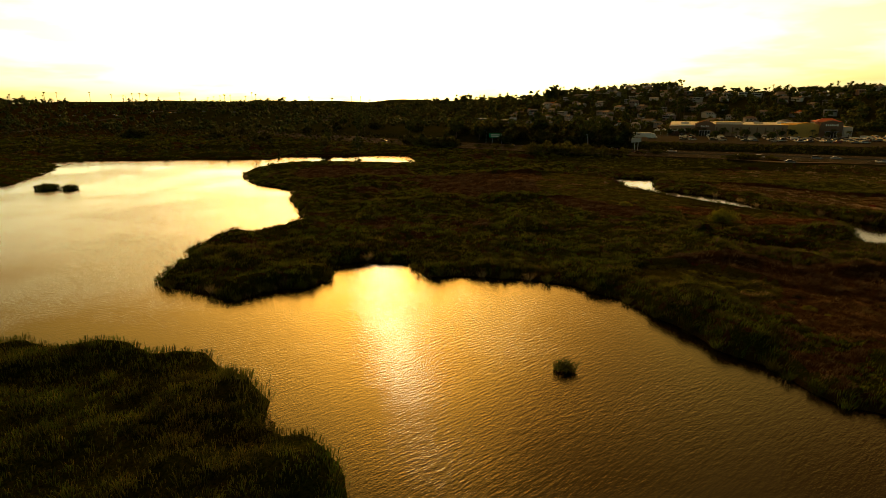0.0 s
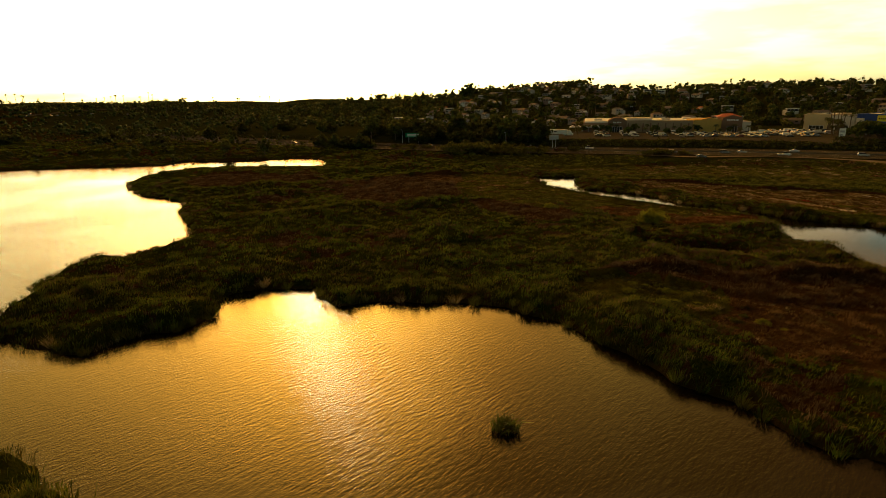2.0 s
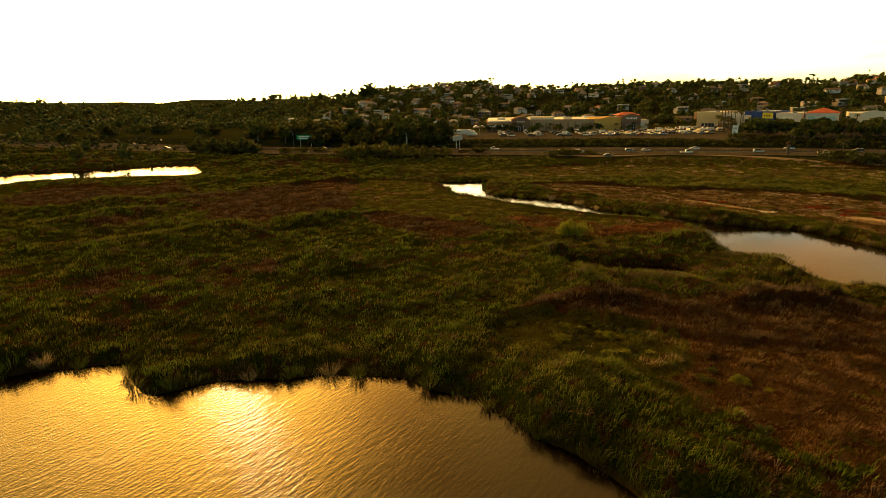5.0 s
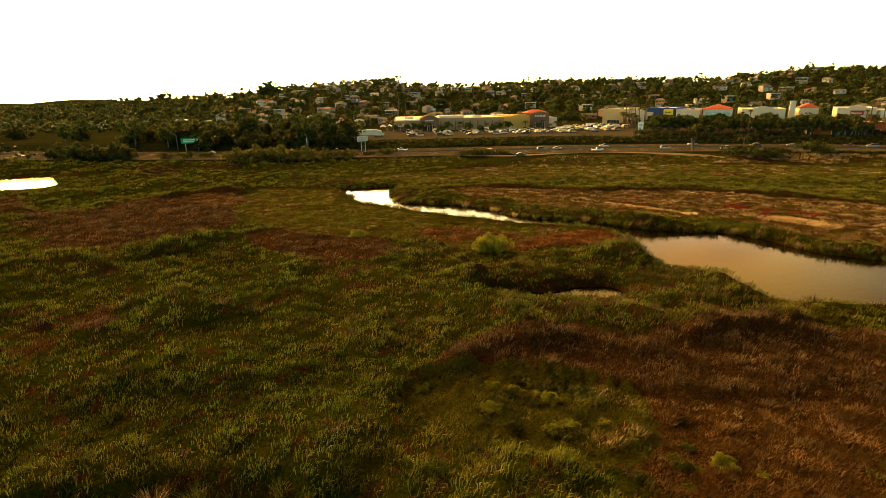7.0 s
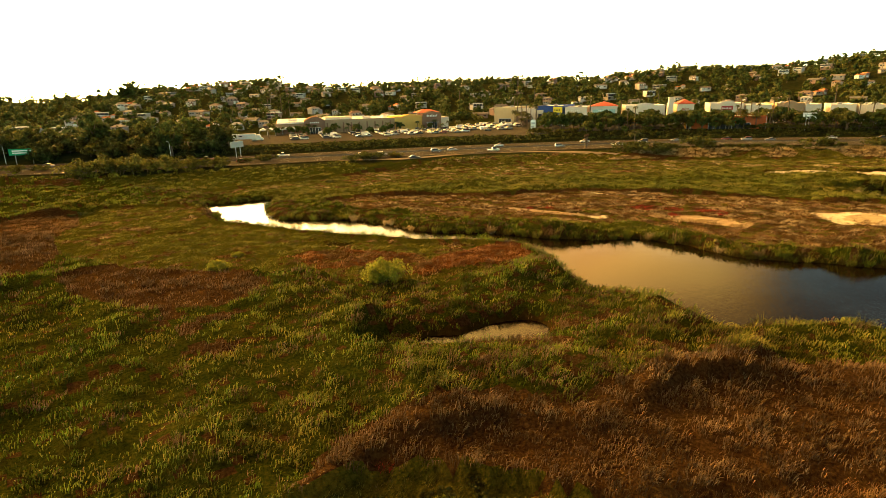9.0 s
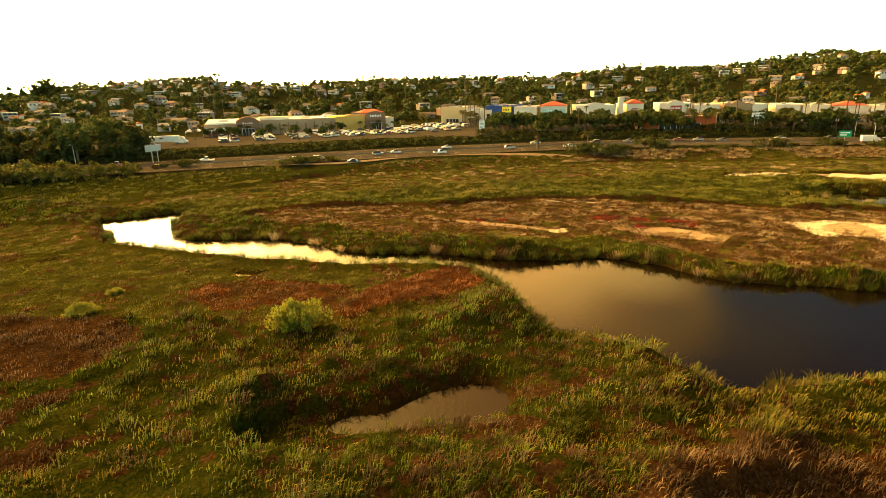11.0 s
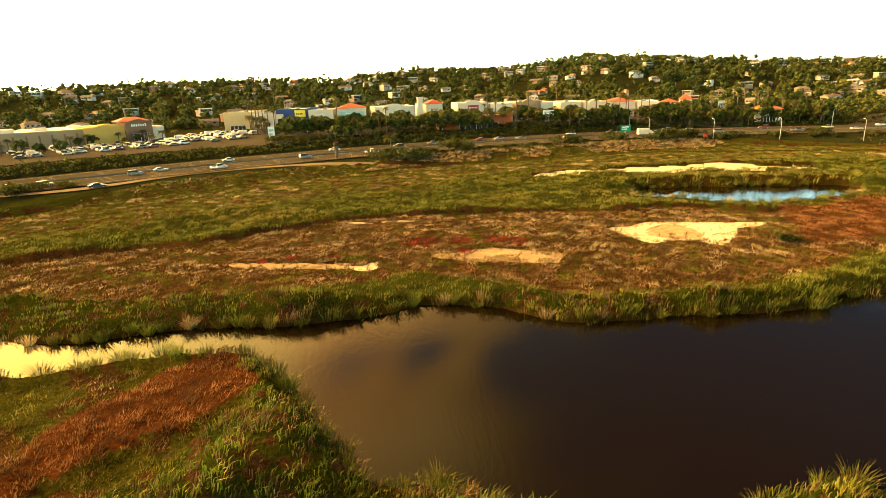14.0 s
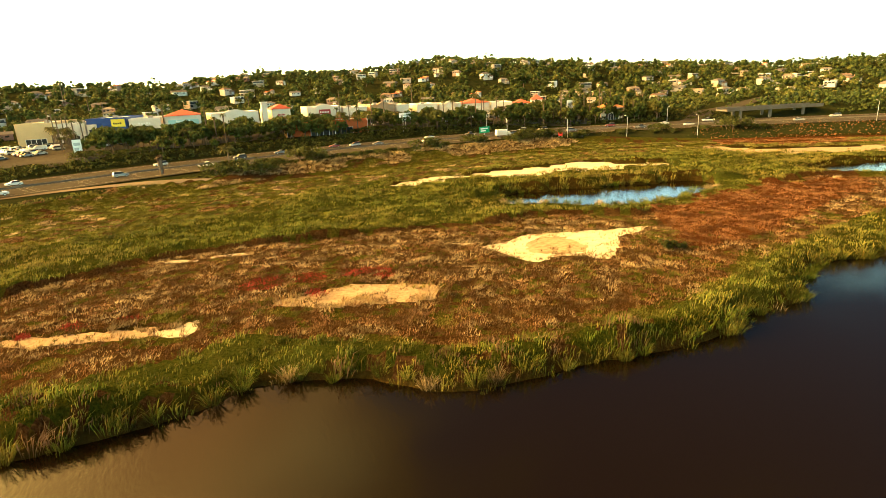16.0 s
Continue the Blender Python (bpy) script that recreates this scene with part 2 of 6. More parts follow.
RUST = leaf_material("rust-coloured marsh shrub", [(0.0, (0.10, 0.046, 0.016)), (0.6, (0.165, 0.082, 0.030)), (1.0, (0.26, 0.17, 0.065))],
                     [(0.38, (0.115, 0.05, 0.018)), (0.62, (0.18, 0.092, 0.034))], 0.2, 0.5, 0.35)
STRAW = leaf_material("straw-coloured dry grass", [(0.0, (0.17, 0.125, 0.055)), (0.6, (0.28, 0.22, 0.105)), (1.0, (0.40, 0.33, 0.17))],
                      [(0.38, (0.19, 0.13, 0.055)), (0.62, (0.32, 0.255, 0.12))], 0.3, 0.4, 0.35)
PICKLE = leaf_material("brown pickleweed", [(0.0, (0.085, 0.050, 0.020)), (0.6, (0.145, 0.082, 0.034)), (1.0, (0.27, 0.19, 0.085))],
                       [(0.36, (0.085, 0.075, 0.020)), (0.5, (0.145, 0.074, 0.030)), (0.64, (0.21, 0.135, 0.055))], 0.16, 0.5, 0.25)
LOWGREEN = leaf_material("low green saltgrass", [(0.0, (0.052, 0.066, 0.010)), (0.6, (0.105, 0.108, 0.016)), (1.0, (0.20, 0.165, 0.035))],
                         [(0.36, (0.065, 0.082, 0.010)), (0.64, (0.145, 0.122, 0.022))], 0.2, 0.45, 0.3)
CRIMSON = leaf_material("crimson glasswort", [(0.0, (0.13, 0.012, 0.012)), (1.0, (0.25, 0.045, 0.03))], [(0.4, (0.14, 0.014, 0.012)), (0.6, (0.22, 0.03, 0.022))], 0.5, 0.5, 0.25)
SHRUB = leaf_material("yellow-green shrub leaves", [(0.0, (0.10, 0.13, 0.010)), (0.6, (0.22, 0.23, 0.02)), (1.0, (0.36, 0.32, 0.04))], [(0.4, (0.12, 0.15, 0.012)), (0.6, (0.24, 0.24, 0.025))], 0.6, 0.4, 0.45, 0.9, (0.7, 1.2))
DARKLEAF = leaf_material("dark shrub leaves", [(0.0, (0.03, 0.04, 0.010)), (0.6, (0.06, 0.07, 0.016)), (1.0, (0.11, 0.105, 0.03))], [(0.4, (0.035, 0.045, 0.010)), (0.6, (0.08, 0.08, 0.02))], 0.4, 0.4, 0.4)
WOODS = leaf_material("hillside tree leaves", [(0.0, (0.042, 0.062, 0.014)), (0.6, (0.07, 0.09, 0.020)), (1.0, (0.13, 0.13, 0.03))],
                      [(0.36, (0.034, 0.055, 0.016)), (0.5, (0.075, 0.095, 0.020)), (0.64, (0.17, 0.155, 0.035))], 0.06, 0.6, 0.35, 0.45, (0.45, 1.35))
PALMLEAF = leaf_material("palm fronds", [(0.0, (0.06, 0.07, 0.018)), (1.0, (0.15, 0.13, 0.04))], [(0.4, (0.07, 0.08, 0.02)), (0.6, (0.13, 0.11, 0.035))], 0.4, 0.4, 0.3)
BARK = two_scale("grey-brown bark", 0.8, 6, [(0.35, (0.10, 0.075, 0.05)), (0.65, (0.17, 0.13, 0.09))], [(0.35, (0.08, 0.06, 0.04)), (0.65, (0.18, 0.14, 0.10))], 0.5, 0.95, 0.5, 8)


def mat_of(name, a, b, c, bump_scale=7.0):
    """The matted stems and leaves under the upright blades, coloured darker for the shade between them."""
    # lowered colours put the shade between the blades into the mat
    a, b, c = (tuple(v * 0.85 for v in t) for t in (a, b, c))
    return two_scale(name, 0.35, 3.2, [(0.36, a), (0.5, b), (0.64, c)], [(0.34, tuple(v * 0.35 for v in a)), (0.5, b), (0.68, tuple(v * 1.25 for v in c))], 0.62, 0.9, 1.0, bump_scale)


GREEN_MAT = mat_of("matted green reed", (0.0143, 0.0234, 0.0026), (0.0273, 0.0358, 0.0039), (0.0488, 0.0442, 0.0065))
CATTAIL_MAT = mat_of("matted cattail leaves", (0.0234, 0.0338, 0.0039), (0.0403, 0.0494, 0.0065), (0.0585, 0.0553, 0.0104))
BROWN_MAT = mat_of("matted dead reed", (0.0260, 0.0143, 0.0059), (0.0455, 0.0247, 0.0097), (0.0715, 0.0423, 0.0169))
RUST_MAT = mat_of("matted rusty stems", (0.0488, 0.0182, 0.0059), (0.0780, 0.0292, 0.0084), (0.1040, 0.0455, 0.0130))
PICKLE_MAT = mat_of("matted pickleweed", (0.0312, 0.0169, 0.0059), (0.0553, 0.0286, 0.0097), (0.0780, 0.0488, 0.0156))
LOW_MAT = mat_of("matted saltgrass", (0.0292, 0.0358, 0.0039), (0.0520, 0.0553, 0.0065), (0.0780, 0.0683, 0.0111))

# ---------------------------------------------------------------- plan
LAGOON = [(66, 10), (56, 40), (47.5, 53.5), (43, 58), (41.5, 65), (37, 70), (35.5, 76), (32.5, 83), (31.2, 87.5), (29.3, 91), (26, 93.5), (24, 97), (21.5, 98.3), (15.3, 101), (8.2, 102), (1.5, 104), (-3.6, 102.6), (-6, 108), (-9, 112), (-16, 112.5), (-22, 110), (-23, 100), (-27, 96), (-32, 96),
          (-34, 91), (-39, 91), (-47, 95), (-54, 99), (-55, 106), (-53, 112), (-58, 122), (-54, 134), (-47, 142), (-40, 153), (-46, 172), (-54, 194), (-60, 214), (-77, 228), (-94, 262), (-91, 296), (-80, 311),
          (-60, 313), (-40, 309), (-21, 304), (-16, 316), (-20, 332), (-25, 346), (-65, 344), (-100, 341), (-103, 328), (-160, 326), (-220, 318), (-201, 287), (-184, 244), (-181, 224)]
LAGOON_BACK = [(-280, 150), (-330, 0), (-250, -160), (20, -180)]
CHANNEL = [(74, 243), (84, 240), (94, 236), (87, 228), (82, 213), (83, 206), (88, 201), (93, 196), (98, 186), (99, 179), (102, 170), (109, 162), (114, 153), (118, 146), (123, 141), (128, 137), (130.5, 130), (131, 124),
           (130, 118), (133, 112), (137, 106), (141, 98), (145, 92), (152, 86), (157, 80), (170, 74), (176, 62), (196, 34), (220, -10), (225, -80)]
CHANNEL_NEAR = [(120, -120), (100, -60), (98, 20), (104, 60), (109, 86), (109, 95), (104, 99), (99, 101), (96, 105), (97, 112), (98, 118), (97, 124), (102, 134), (106, 141), (108, 147), (105, 154), (101, 159), (96, 164), (91, 173),
                (86, 180), (83, 189), (78, 197), (74, 206), (70, 214), (72, 226)]
SLIVERS = [[(79.6, 177.6), (80.6, 175.2), (81.6, 173.6), (83.0, 171.6), (81.6, 172.2), (80.2, 173.8), (79.4, 176)], [(54, 209.6), (57, 209.9), (61.2, 209.6), (60.4, 208.6), (57.5, 208.9)]]
POND = [(66.5, 126.5), (68, 127), (70, 125.5), (73, 124), (77, 124.5), (80, 123), (82.5, 120), (81, 117), (78, 116.5), (74, 119.5), (71, 121.5), (67.5, 124)]
FAR_POND = [(222, 124), (230, 112), (234, 100), (238, 88), (241, 75), (232, 72), (224, 80), (213, 90), (210, 101), (212, 112), (211, 121)]
EAST_POND = [(250, 42), (262, 37), (272, 18), (292, -20), (280, -50), (252, -20), (246, 12)]
REED_ISLAND = [(-90, 64), (-75, 70), (-62, 68), (-55, 68.5), (-46.5, 66.5), (-40.7, 67), (-35, 64.5), (-29, 65.5), (-26, 60.5), (-20.8, 58), (-17.5, 49.5), (-13.3, 49), (-9, 43.8), (-8, 36), (-10, 20), (-25, 4), (-60, -4), (-100, 20)]
ROAD = [(-330, 700), (-250, 625), (-160, 530), (-90, 462), (-20, 403), (40, 360), (90, 331), (142, 307), (190, 286), (235, 261), (278, 230), (312, 195), (342, 158), (366, 110), (379, 62), (386, 5), (388, -60), (380, -160), (360, -320)]
PEN_BROWN = [(-4, 193), (-1, 225), (9, 243), (29, 243), (38, 227), (37, 205), (28, 186), (15, 182)]
PEN_MAUVE = [(34, 182), (43, 183), (52, 176), (60, 158), (56, 151), (44, 155), (36, 167)]
PEN_LOW = [(48, 253), (72, 237), (71, 211), (80, 195), (90, 178), (102, 160), (106, 150), (104, 142), (95, 137), (77, 143), (68, 156), (52, 174), (38, 194), (36, 220)]
PEN_RUST = [(79.5, 144.5), (83.5, 149.5), (90, 151.5), (96, 151), (102, 150.3), (106.5, 145.5), (102, 140.8), (95, 141), (87.5, 143.6)]
PEN_EAST_BROWN = [(47, 107), (54, 108.5), (62, 105), (68, 99.5), (76, 99), (86, 95), (95, 86), (102, 76), (104, 58), (94, 46), (80, 62), (66, 78), (60, 90), (60, 96), (55, 103)]
PEN_WEST_BROWN = [(-66, 272), (-34, 267), (-18, 251), (-28, 238), (-48, 228), (-66, 240)]
PEN_ORANGE = [(20, 244), (32, 254), (43, 245), (38, 226), (30, 232)]
PEN_RED_LOW = [(70, 170), (76, 171), (86, 158), (88, 152), (80, 145), (76, 156), (70, 159)]
PEN_LOW_RED = [(49, 80), (53, 94), (61, 94), (70, 88), (80, 80), (90, 62), (84, 44), (70, 44), (58, 60)]
PEN_LOW_GREEN = [(38, 104), (42, 108), (49, 107), (55, 103), (60, 96), (58, 90), (52, 86), (44, 90)]
ISLE_BROWN = [(98, 198), (108, 186), (118, 168), (128, 156), (140, 144), (140, 124), (142, 110), (152, 98), (160, 92), (176, 80), (192, 66), (212, 46), (234, 30), (240, 44), (222, 68), (206, 84), (194, 94), (196, 108), (186, 124), (178, 146), (162, 172), (140, 186), (118, 208), (104, 214)]
PAN_A = [(175.3, 122.9), (177.6, 119.3), (183.4, 114.9), (185.2, 108.5), (187.9, 99.5), (190.1, 93.5), (186.0, 95.9), (181.3, 99.1), (173.6, 99.9), (169.0, 102.5), (171.0, 107.5), (167.9, 111.7), (169.6, 117.0), (173.1, 120.2)]
PAN_B = [(233.7, 158.9), (241.9, 154.6), (249.7, 149.6), (253.1, 139.7), (261.3, 130.3), (267.2, 118.2), (276.3, 107.6), (279.2, 98.3), (271.4, 91.7), (275.4, 82.7), (265.5, 75.9), (262.8, 82.7), (259.6, 94.3), (254.2, 105.9), (247.0, 118.7), (243.8, 128.1), (240.9, 140.8), (235.8, 147.8), (230.7, 152.2)]
PAN_C = [(137.2, 156), (138.6, 153.6), (141.5, 152.5), (139, 151), (137.0, 150.2), (136.4, 153)]
PAN_F = [(132, 176), (135, 168), (138, 159), (138, 155), (135.8, 156), (134, 163), (130, 172)]
PAN_D = [(147, 146), (151, 142.5), (155.5, 137), (156.5, 126), (152, 124.5), (148.5, 131), (146, 140)]
PAN_E = [(300, 63), (312, 56), (304, 44), (302, 30), (306, 12), (307, -4), (292, -2), (287, 12), (285, 28), (286, 48)]
PAN_G = [(178.2, 130.3), (177.2, 127.7), (177.4, 123.7), (176.3, 123.7), (175.8, 127.4), (176.4, 129.0)]


def soften(points, step=2.0, closed=True, wobble=0.0, seed=0, ragged=0.0):
    """A rounded line through the points, with small natural irregularities."""
    pts = [Vector((*p, 0)) for p in points]
    n, out = len(pts), []
    for i in range(n if closed else n - 1):
        p0, p1, p2, p3 = (pts[(i + k) % n] if closed else pts[min(max(i + k, 0), n - 1)] for k in (-1, 0, 1, 2))
        m = max(1, int((p2 - p1).length / step))
        for k in range(m):
            u = k / m
            out.append(0.5 * (2 * p1 + (p2 - p0) * u + (2 * p0 - 5 * p1 + 4 * p2 - p3) * u * u + (3 * p1 - p0 - 3 * p2 + p3) * u ** 3))
    if not closed:
        out.append(pts[-1])
    if wobble:
        out = [p + Vector((noise.noise(p * 0.13 + Vector((seed, 1, 2))), noise.noise(p * 0.13 + Vector((4, seed, 8))), 0)) * wobble for p in out]
        out = [p + Vector((noise.noise(p * 0.35 + Vector((seed, 3, 7))), noise.noise(p * 0.35 + Vector((9, seed, 1))), 0)) * wobble for p in out]
        out = [p + Vector((noise.noise(p * 1.1 + Vector((seed, 5, 3))), noise.noise(p * 1.1 + Vector((2, seed, 6))), 0)) * wobble * ragged for p in out]
    return np.array([(p.x, p.y) for p in out])


def line_distance(line, x, y, closed=True):
    """Distance to the line, and the number and side of the nearest piece."""
    a, b = (line, np.roll(line, -1, 0)) if closed else (line[:-1], line[1:])
    best, which, side = np.full(x.shape, 1e9), np.zeros(x.shape, int), np.zeros(x.shape)
    if x.size < 400:
        d = b - a
        px, py = x.ravel()[:, None] - a[:, 0], y.ravel()[:, None] - a[:, 1]
        t = np.clip((px * d[:, 0] + py * d[:, 1]) / ((d ** 2).sum(1) + 1e-9), 0, 1)
        far = np.hypot(px - t * d[:, 0], py - t * d[:, 1])
        k = far.argmin(1)
        n = np.arange(len(k))
        return far[n, k].reshape(x.shape), k.reshape(x.shape), (d[k, 0] * py[n, k] - d[k, 1] * px[n, k]).reshape(x.shape)
    for i, ((ax, ay), (bx, by)) in enumerate(zip(a, b)):
        dx, dy = bx - ax, by - ay
        t = np.clip(((x - ax) * dx + (y - ay) * dy) / (dx * dx + dy * dy + 1e-9), 0, 1)
        d = np.hypot(x - ax - t * dx, y - ay - t * dy)
        near = d < best
        best[near], which[near] = d[near], i
        side[near] = (dx * (y - ay) - dy * (x - ax))[near]
    return best, which, side


def inside(line, x, y):
    hit = np.zeros(x.shape, bool)
    if x.size < 400:
        (ax, ay), (bx, by) = line.T, np.roll(line, -1, 0).T
        rise = np.where(ay == by, 1e-9, by - ay)
        px, py = x.ravel()[:, None], y.ravel()[:, None]
        cross = ((ay > py) != (by > py)) & (px < (bx - ax) * (py - ay) / rise + ax)
        return (cross.sum(1) % 2 == 1).reshape(x.shape)
    (x0, y0), (x1, y1) = line.min(0), line.max(0)
    box_ = (x >= x0) & (x <= x1) & (y >= y0) & (y <= y1)
    px, py = x[box_], y[box_]
    part_ = np.zeros(px.shape, bool)
    for (ax, ay), (bx, by) in zip(line, np.roll(line, -1, 0)):
        if ay != by:
            part_ ^= ((ay > py) != (by > py)) & (px < (bx - ax) * (py - ay) / (by - ay) + ax)
    hit[box_] = part_
    return hit


def value_noise(x, y, scale, seed=0, octaves=3):
    """Smooth noise from 0 to 1 on the ground plane, for whole arrays."""
    rng = np.random.default_rng(seed + 11)
    table = rng.random((256, 256))
    total, amount, weight = np.zeros(np.shape(x)), 0.0, 1.0
    for o in range(octaves):
        u, v = x / scale * 2 ** o + 37.2 * o, y / scale * 2 ** o + 11.7 * o
        i, j = np.floor(u).astype(int), np.floor(v).astype(int)
        f, g = u - i, v - j
        f, g = f * f * (3 - 2 * f), g * g * (3 - 2 * g)
        p, q = lambda k: (i + k) % 256, lambda k: (j + k) % 256
        total += weight * ((table[p(0), q(0)] * (1 - f) + table[p(1), q(0)] * f) * (1 - g) + (table[p(0), q(1)] * (1 - f) + table[p(1), q(1)] * f) * g)
        amount += weight
        weight *= 0.5
    return total / amount


def smooth(v):
    v = np.clip(v, 0, 1)
    return v * v * (3 - 2 * v)


SHORES = [soften(LAGOON, 2.5, False, 1.0, 1)]
SHORES[0] = np.vstack([SHORES[0], np.array(LAGOON_BACK, float)])
SHORES.append(np.vstack([soften(CHANNEL, 2.0, False, 0.8, 2), soften(CHANNEL_NEAR, 2.0, False, 0.8, 3)]))
SHORES += [soften(POND, 1.2, True, 0.5, 4), soften(FAR_POND, 2, True, 0.8, 5), soften(EAST_POND, 3, True, 0.8, 6)]
SHORES += [soften(p, 0.8, True, 0.2, 8) for p in SLIVERS]
ISLAND = soften(REED_ISLAND, 1.5, True, 0.9, 7, 0.4)
ROADLINE = soften(ROAD, 8, False)
ROADRUN = np.r_[0, np.cumsum(np.hypot(*np.diff(ROADLINE, axis=0).T))]


def shore(x, y):
    """Metres from the water's edge, negative on the water."""
    out = np.full(x.shape, 1e9)
    for line in SHORES:
        d, _, _ = line_distance(line, x, y)
        out = np.minimum(out, np.where(inside(line, x, y), -d, d))
    d, _, _ = line_distance(ISLAND, x, y)
    return np.where(inside(ISLAND, x, y), d, np.where(out < 0, np.maximum(out, -d), out))


def beside_road(x, y):
    """Metres from the road's middle, positive on the hill's side, and metres along it."""
    d, which, side = line_distance(ROADLINE, x, y, False)
    return np.where(side > 0, d, -d), ROADRUN[which]


def hill_rise(run):
    ends = [float(ROADRUN[np.argmin(np.hypot(ROADLINE[:, 0] - px, ROADLINE[:, 1] - py))]) for px, py in ((-250, 625), (-90, 462), (0, 388), (90, 331), (190, 286), (278, 230), (342, 158), (368, 108), (384, 30), (388, -60), (370, -260))]
    return np.interp(run, ends, (26, 36, 39, 35, 32, 32, 38, 50, 34, 27, 22))


LOT_RUNS = [float(ROADRUN[np.argmin(np.hypot(ROADLINE[:, 0] - px, ROADLINE[:, 1] - py))]) for px, py in ((0, 388), (205, 278), (248, 254), (340, 160), (380, 60))]


def ground_z(x, y, with_shore=None):
    x, y = np.asarray(x, float), np.asarray(y, float)
    w = shore(x, y) if with_shore is None else with_shore
    s, run = beside_road(x, y)
    z = np.clip(w * 0.8, -1.3, 0.45) + np.where(w > 0, 0.2 * (value_noise(x, y, 9, 1) - 0.4) * np.clip(w / 4, 0, 1), 0)
    bank = smooth((s + 46) / 22)
    z = z * (1 - bank) + 3.6 * bank
    z = z + smooth((s - 23) / 14) * 3.6 + smooth((s - 45) / 70) * np.interp(run, LOT_RUNS, (0, 0, 3.6, 3.6, 1.5))
    west = smooth((-40 - x) / 90) * (1 - bank) * smooth((y - 150) / 100)
    z = z + west * smooth((w - 10) / 50) * 4.0 + smooth((-20 - x) / 300) * smooth((y - 560) / 500) * (1 - smooth((s - 150) / 300)) * 26
    rise = hill_rise(run)
    slope = smooth((s - 165) / 330)
    z = z + slope * rise + slope * (value_noise(x, y, 90, 5) - 0.5) * 14 - np.clip(s - 540, 0, 4000) * 0.035
    return z


def part(name, bm, mat, parent=None, label="", smooth_faces=False):
    """Links a bmesh as one mesh object, under a thing where one is given."""
    me = bpy.data.meshes.new(name)
    bm.to_mesh(me)
    bm.free()
    me.materials.append(mat)
    if smooth_faces:
        me.shade_smooth()
    ob = new(name, me)
    ob.parent = parent
    return tagged(ob, label)


def from_arrays(name, verts, faces, mat, corners=3):
    """A mesh from whole arrays of places and of faces with the same number of corners."""
    me = bpy.data.meshes.new(name)
    verts, faces = np.asarray(verts, np.float32), np.asarray(faces, np.int32)
    me.vertices.add(len(verts))
    me.vertices.foreach_set("co", verts.ravel())
    me.loops.add(faces.size)
    me.loops.foreach_set("vertex_index", faces.ravel())
    me.polygons.add(len(faces))
    me.polygons.foreach_set("loop_start", np.arange(0, faces.size, corners, dtype=np.int32))
    me.polygons.foreach_set("loop_total", np.full(len(faces), corners, np.int32))
    me.materials.append(mat)
    me.update(calc_edges=True)
    return new(name, me)


def box(bm, x0, x1, y0, y1, z0, z1):
    vs = [bm.verts.new(p) for p in ((x0, y0, z0), (x1, y0, z0), (x1, y1, z0), (x0, y1, z0), (x0, y0, z1), (x1, y0, z1), (x1, y1, z1), (x0, y1, z1))]
    for f in ((0, 3, 2, 1), (4, 5, 6, 7), (0, 1, 5, 4), (1, 2, 6, 5), (2, 3, 7, 6), (3, 0, 4, 7)):
        bm.faces.new([vs[i] for i in f])
    return vs


def tube(bm, points, radii, sides=6):
    """A tapering round limb along the points."""
    rings = []
    for i, p in enumerate(points):
        p = Vector(p)
        along = (Vector(points[min(i + 1, len(points) - 1)]) - Vector(points[max(i - 1, 0)])).normalized()
        u = along.orthogonal().normalized()
        v = along.cross(u)
        rings.append([bm.verts.new(p + radii[i] * (u * math.cos(a) + v * math.sin(a))) for a in (2 * math.pi * k / sides for k in range(sides))])
    for a, b in zip(rings, rings[1:]):
        for k in range(sides):
            bm.faces.new((a[k], a[(k + 1) % sides], b[(k + 1) % sides], b[k]))
    bm.faces.new(rings[-1])
    bm.faces.new(rings[0][::-1])


# ---------------------------------------------------------------- ground and water
def spaced(*pieces):
    out = [pieces[0][0]]
    for a, b, step in pieces:
        n = max(1, round((b - a) / step))
        out += [a + (b - a) * k / n for k in range(1, n + 1)]
    return np.array(out)


GX = spaced((-4600, -1200, 340), (-1200, -400, 50), (-400, -110, 8), (-110, -60, 1.9), (-60, 190, 1.0), (190, 215, 1.9), (215, 470, 5), (470, 900, 13), (900, 1600, 50), (1600, 4600, 300))
GY = spaced((-1600, -200, 100), (-200, 20, 14), (20, 190, 1.0), (190, 262, 1.7), (262, 560, 5), (560, 1000, 13), (1000, 1600, 50), (1600, 4600, 300))
gx, gy = np.meshgrid(GX, GY)
gz = ground_z(gx.ravel(), gy.ravel())
nx, ny = len(GX), len(GY)
ii, jj = np.meshgrid(np.arange(nx - 1), np.arange(ny - 1))
a0 = (jj * nx + ii).ravel()
ground = from_arrays("ground", np.c_[gx.ravel(), gy.ravel(), gz], np.c_[a0, a0 + 1, a0 + nx + 1, a0 + nx], MUD, 4)
ground.data.materials.append(CHAPARRAL)
cs, _ = beside_road(gx.ravel()[a0], gy.ravel()[a0])
ground.data.polygons.foreach_set("material_index", (cs > -44).astype(np.int32))
ground.data.shade_smooth()
tagged(ground, "dark marsh soil rising to a dry grassy hillside", "ground", kind="structure")
bm = bmesh.new()
bm.faces.new([bm.verts.new(p) for p in ((-4800, -1700, 0), (4800, -1700, 0), (4800, 4800, 0), (-4800, 4800, 0))])
tagged(part("water", bm, WATER), "rippled brown lagoon water reflecting a golden sky", "water", kind="structure")


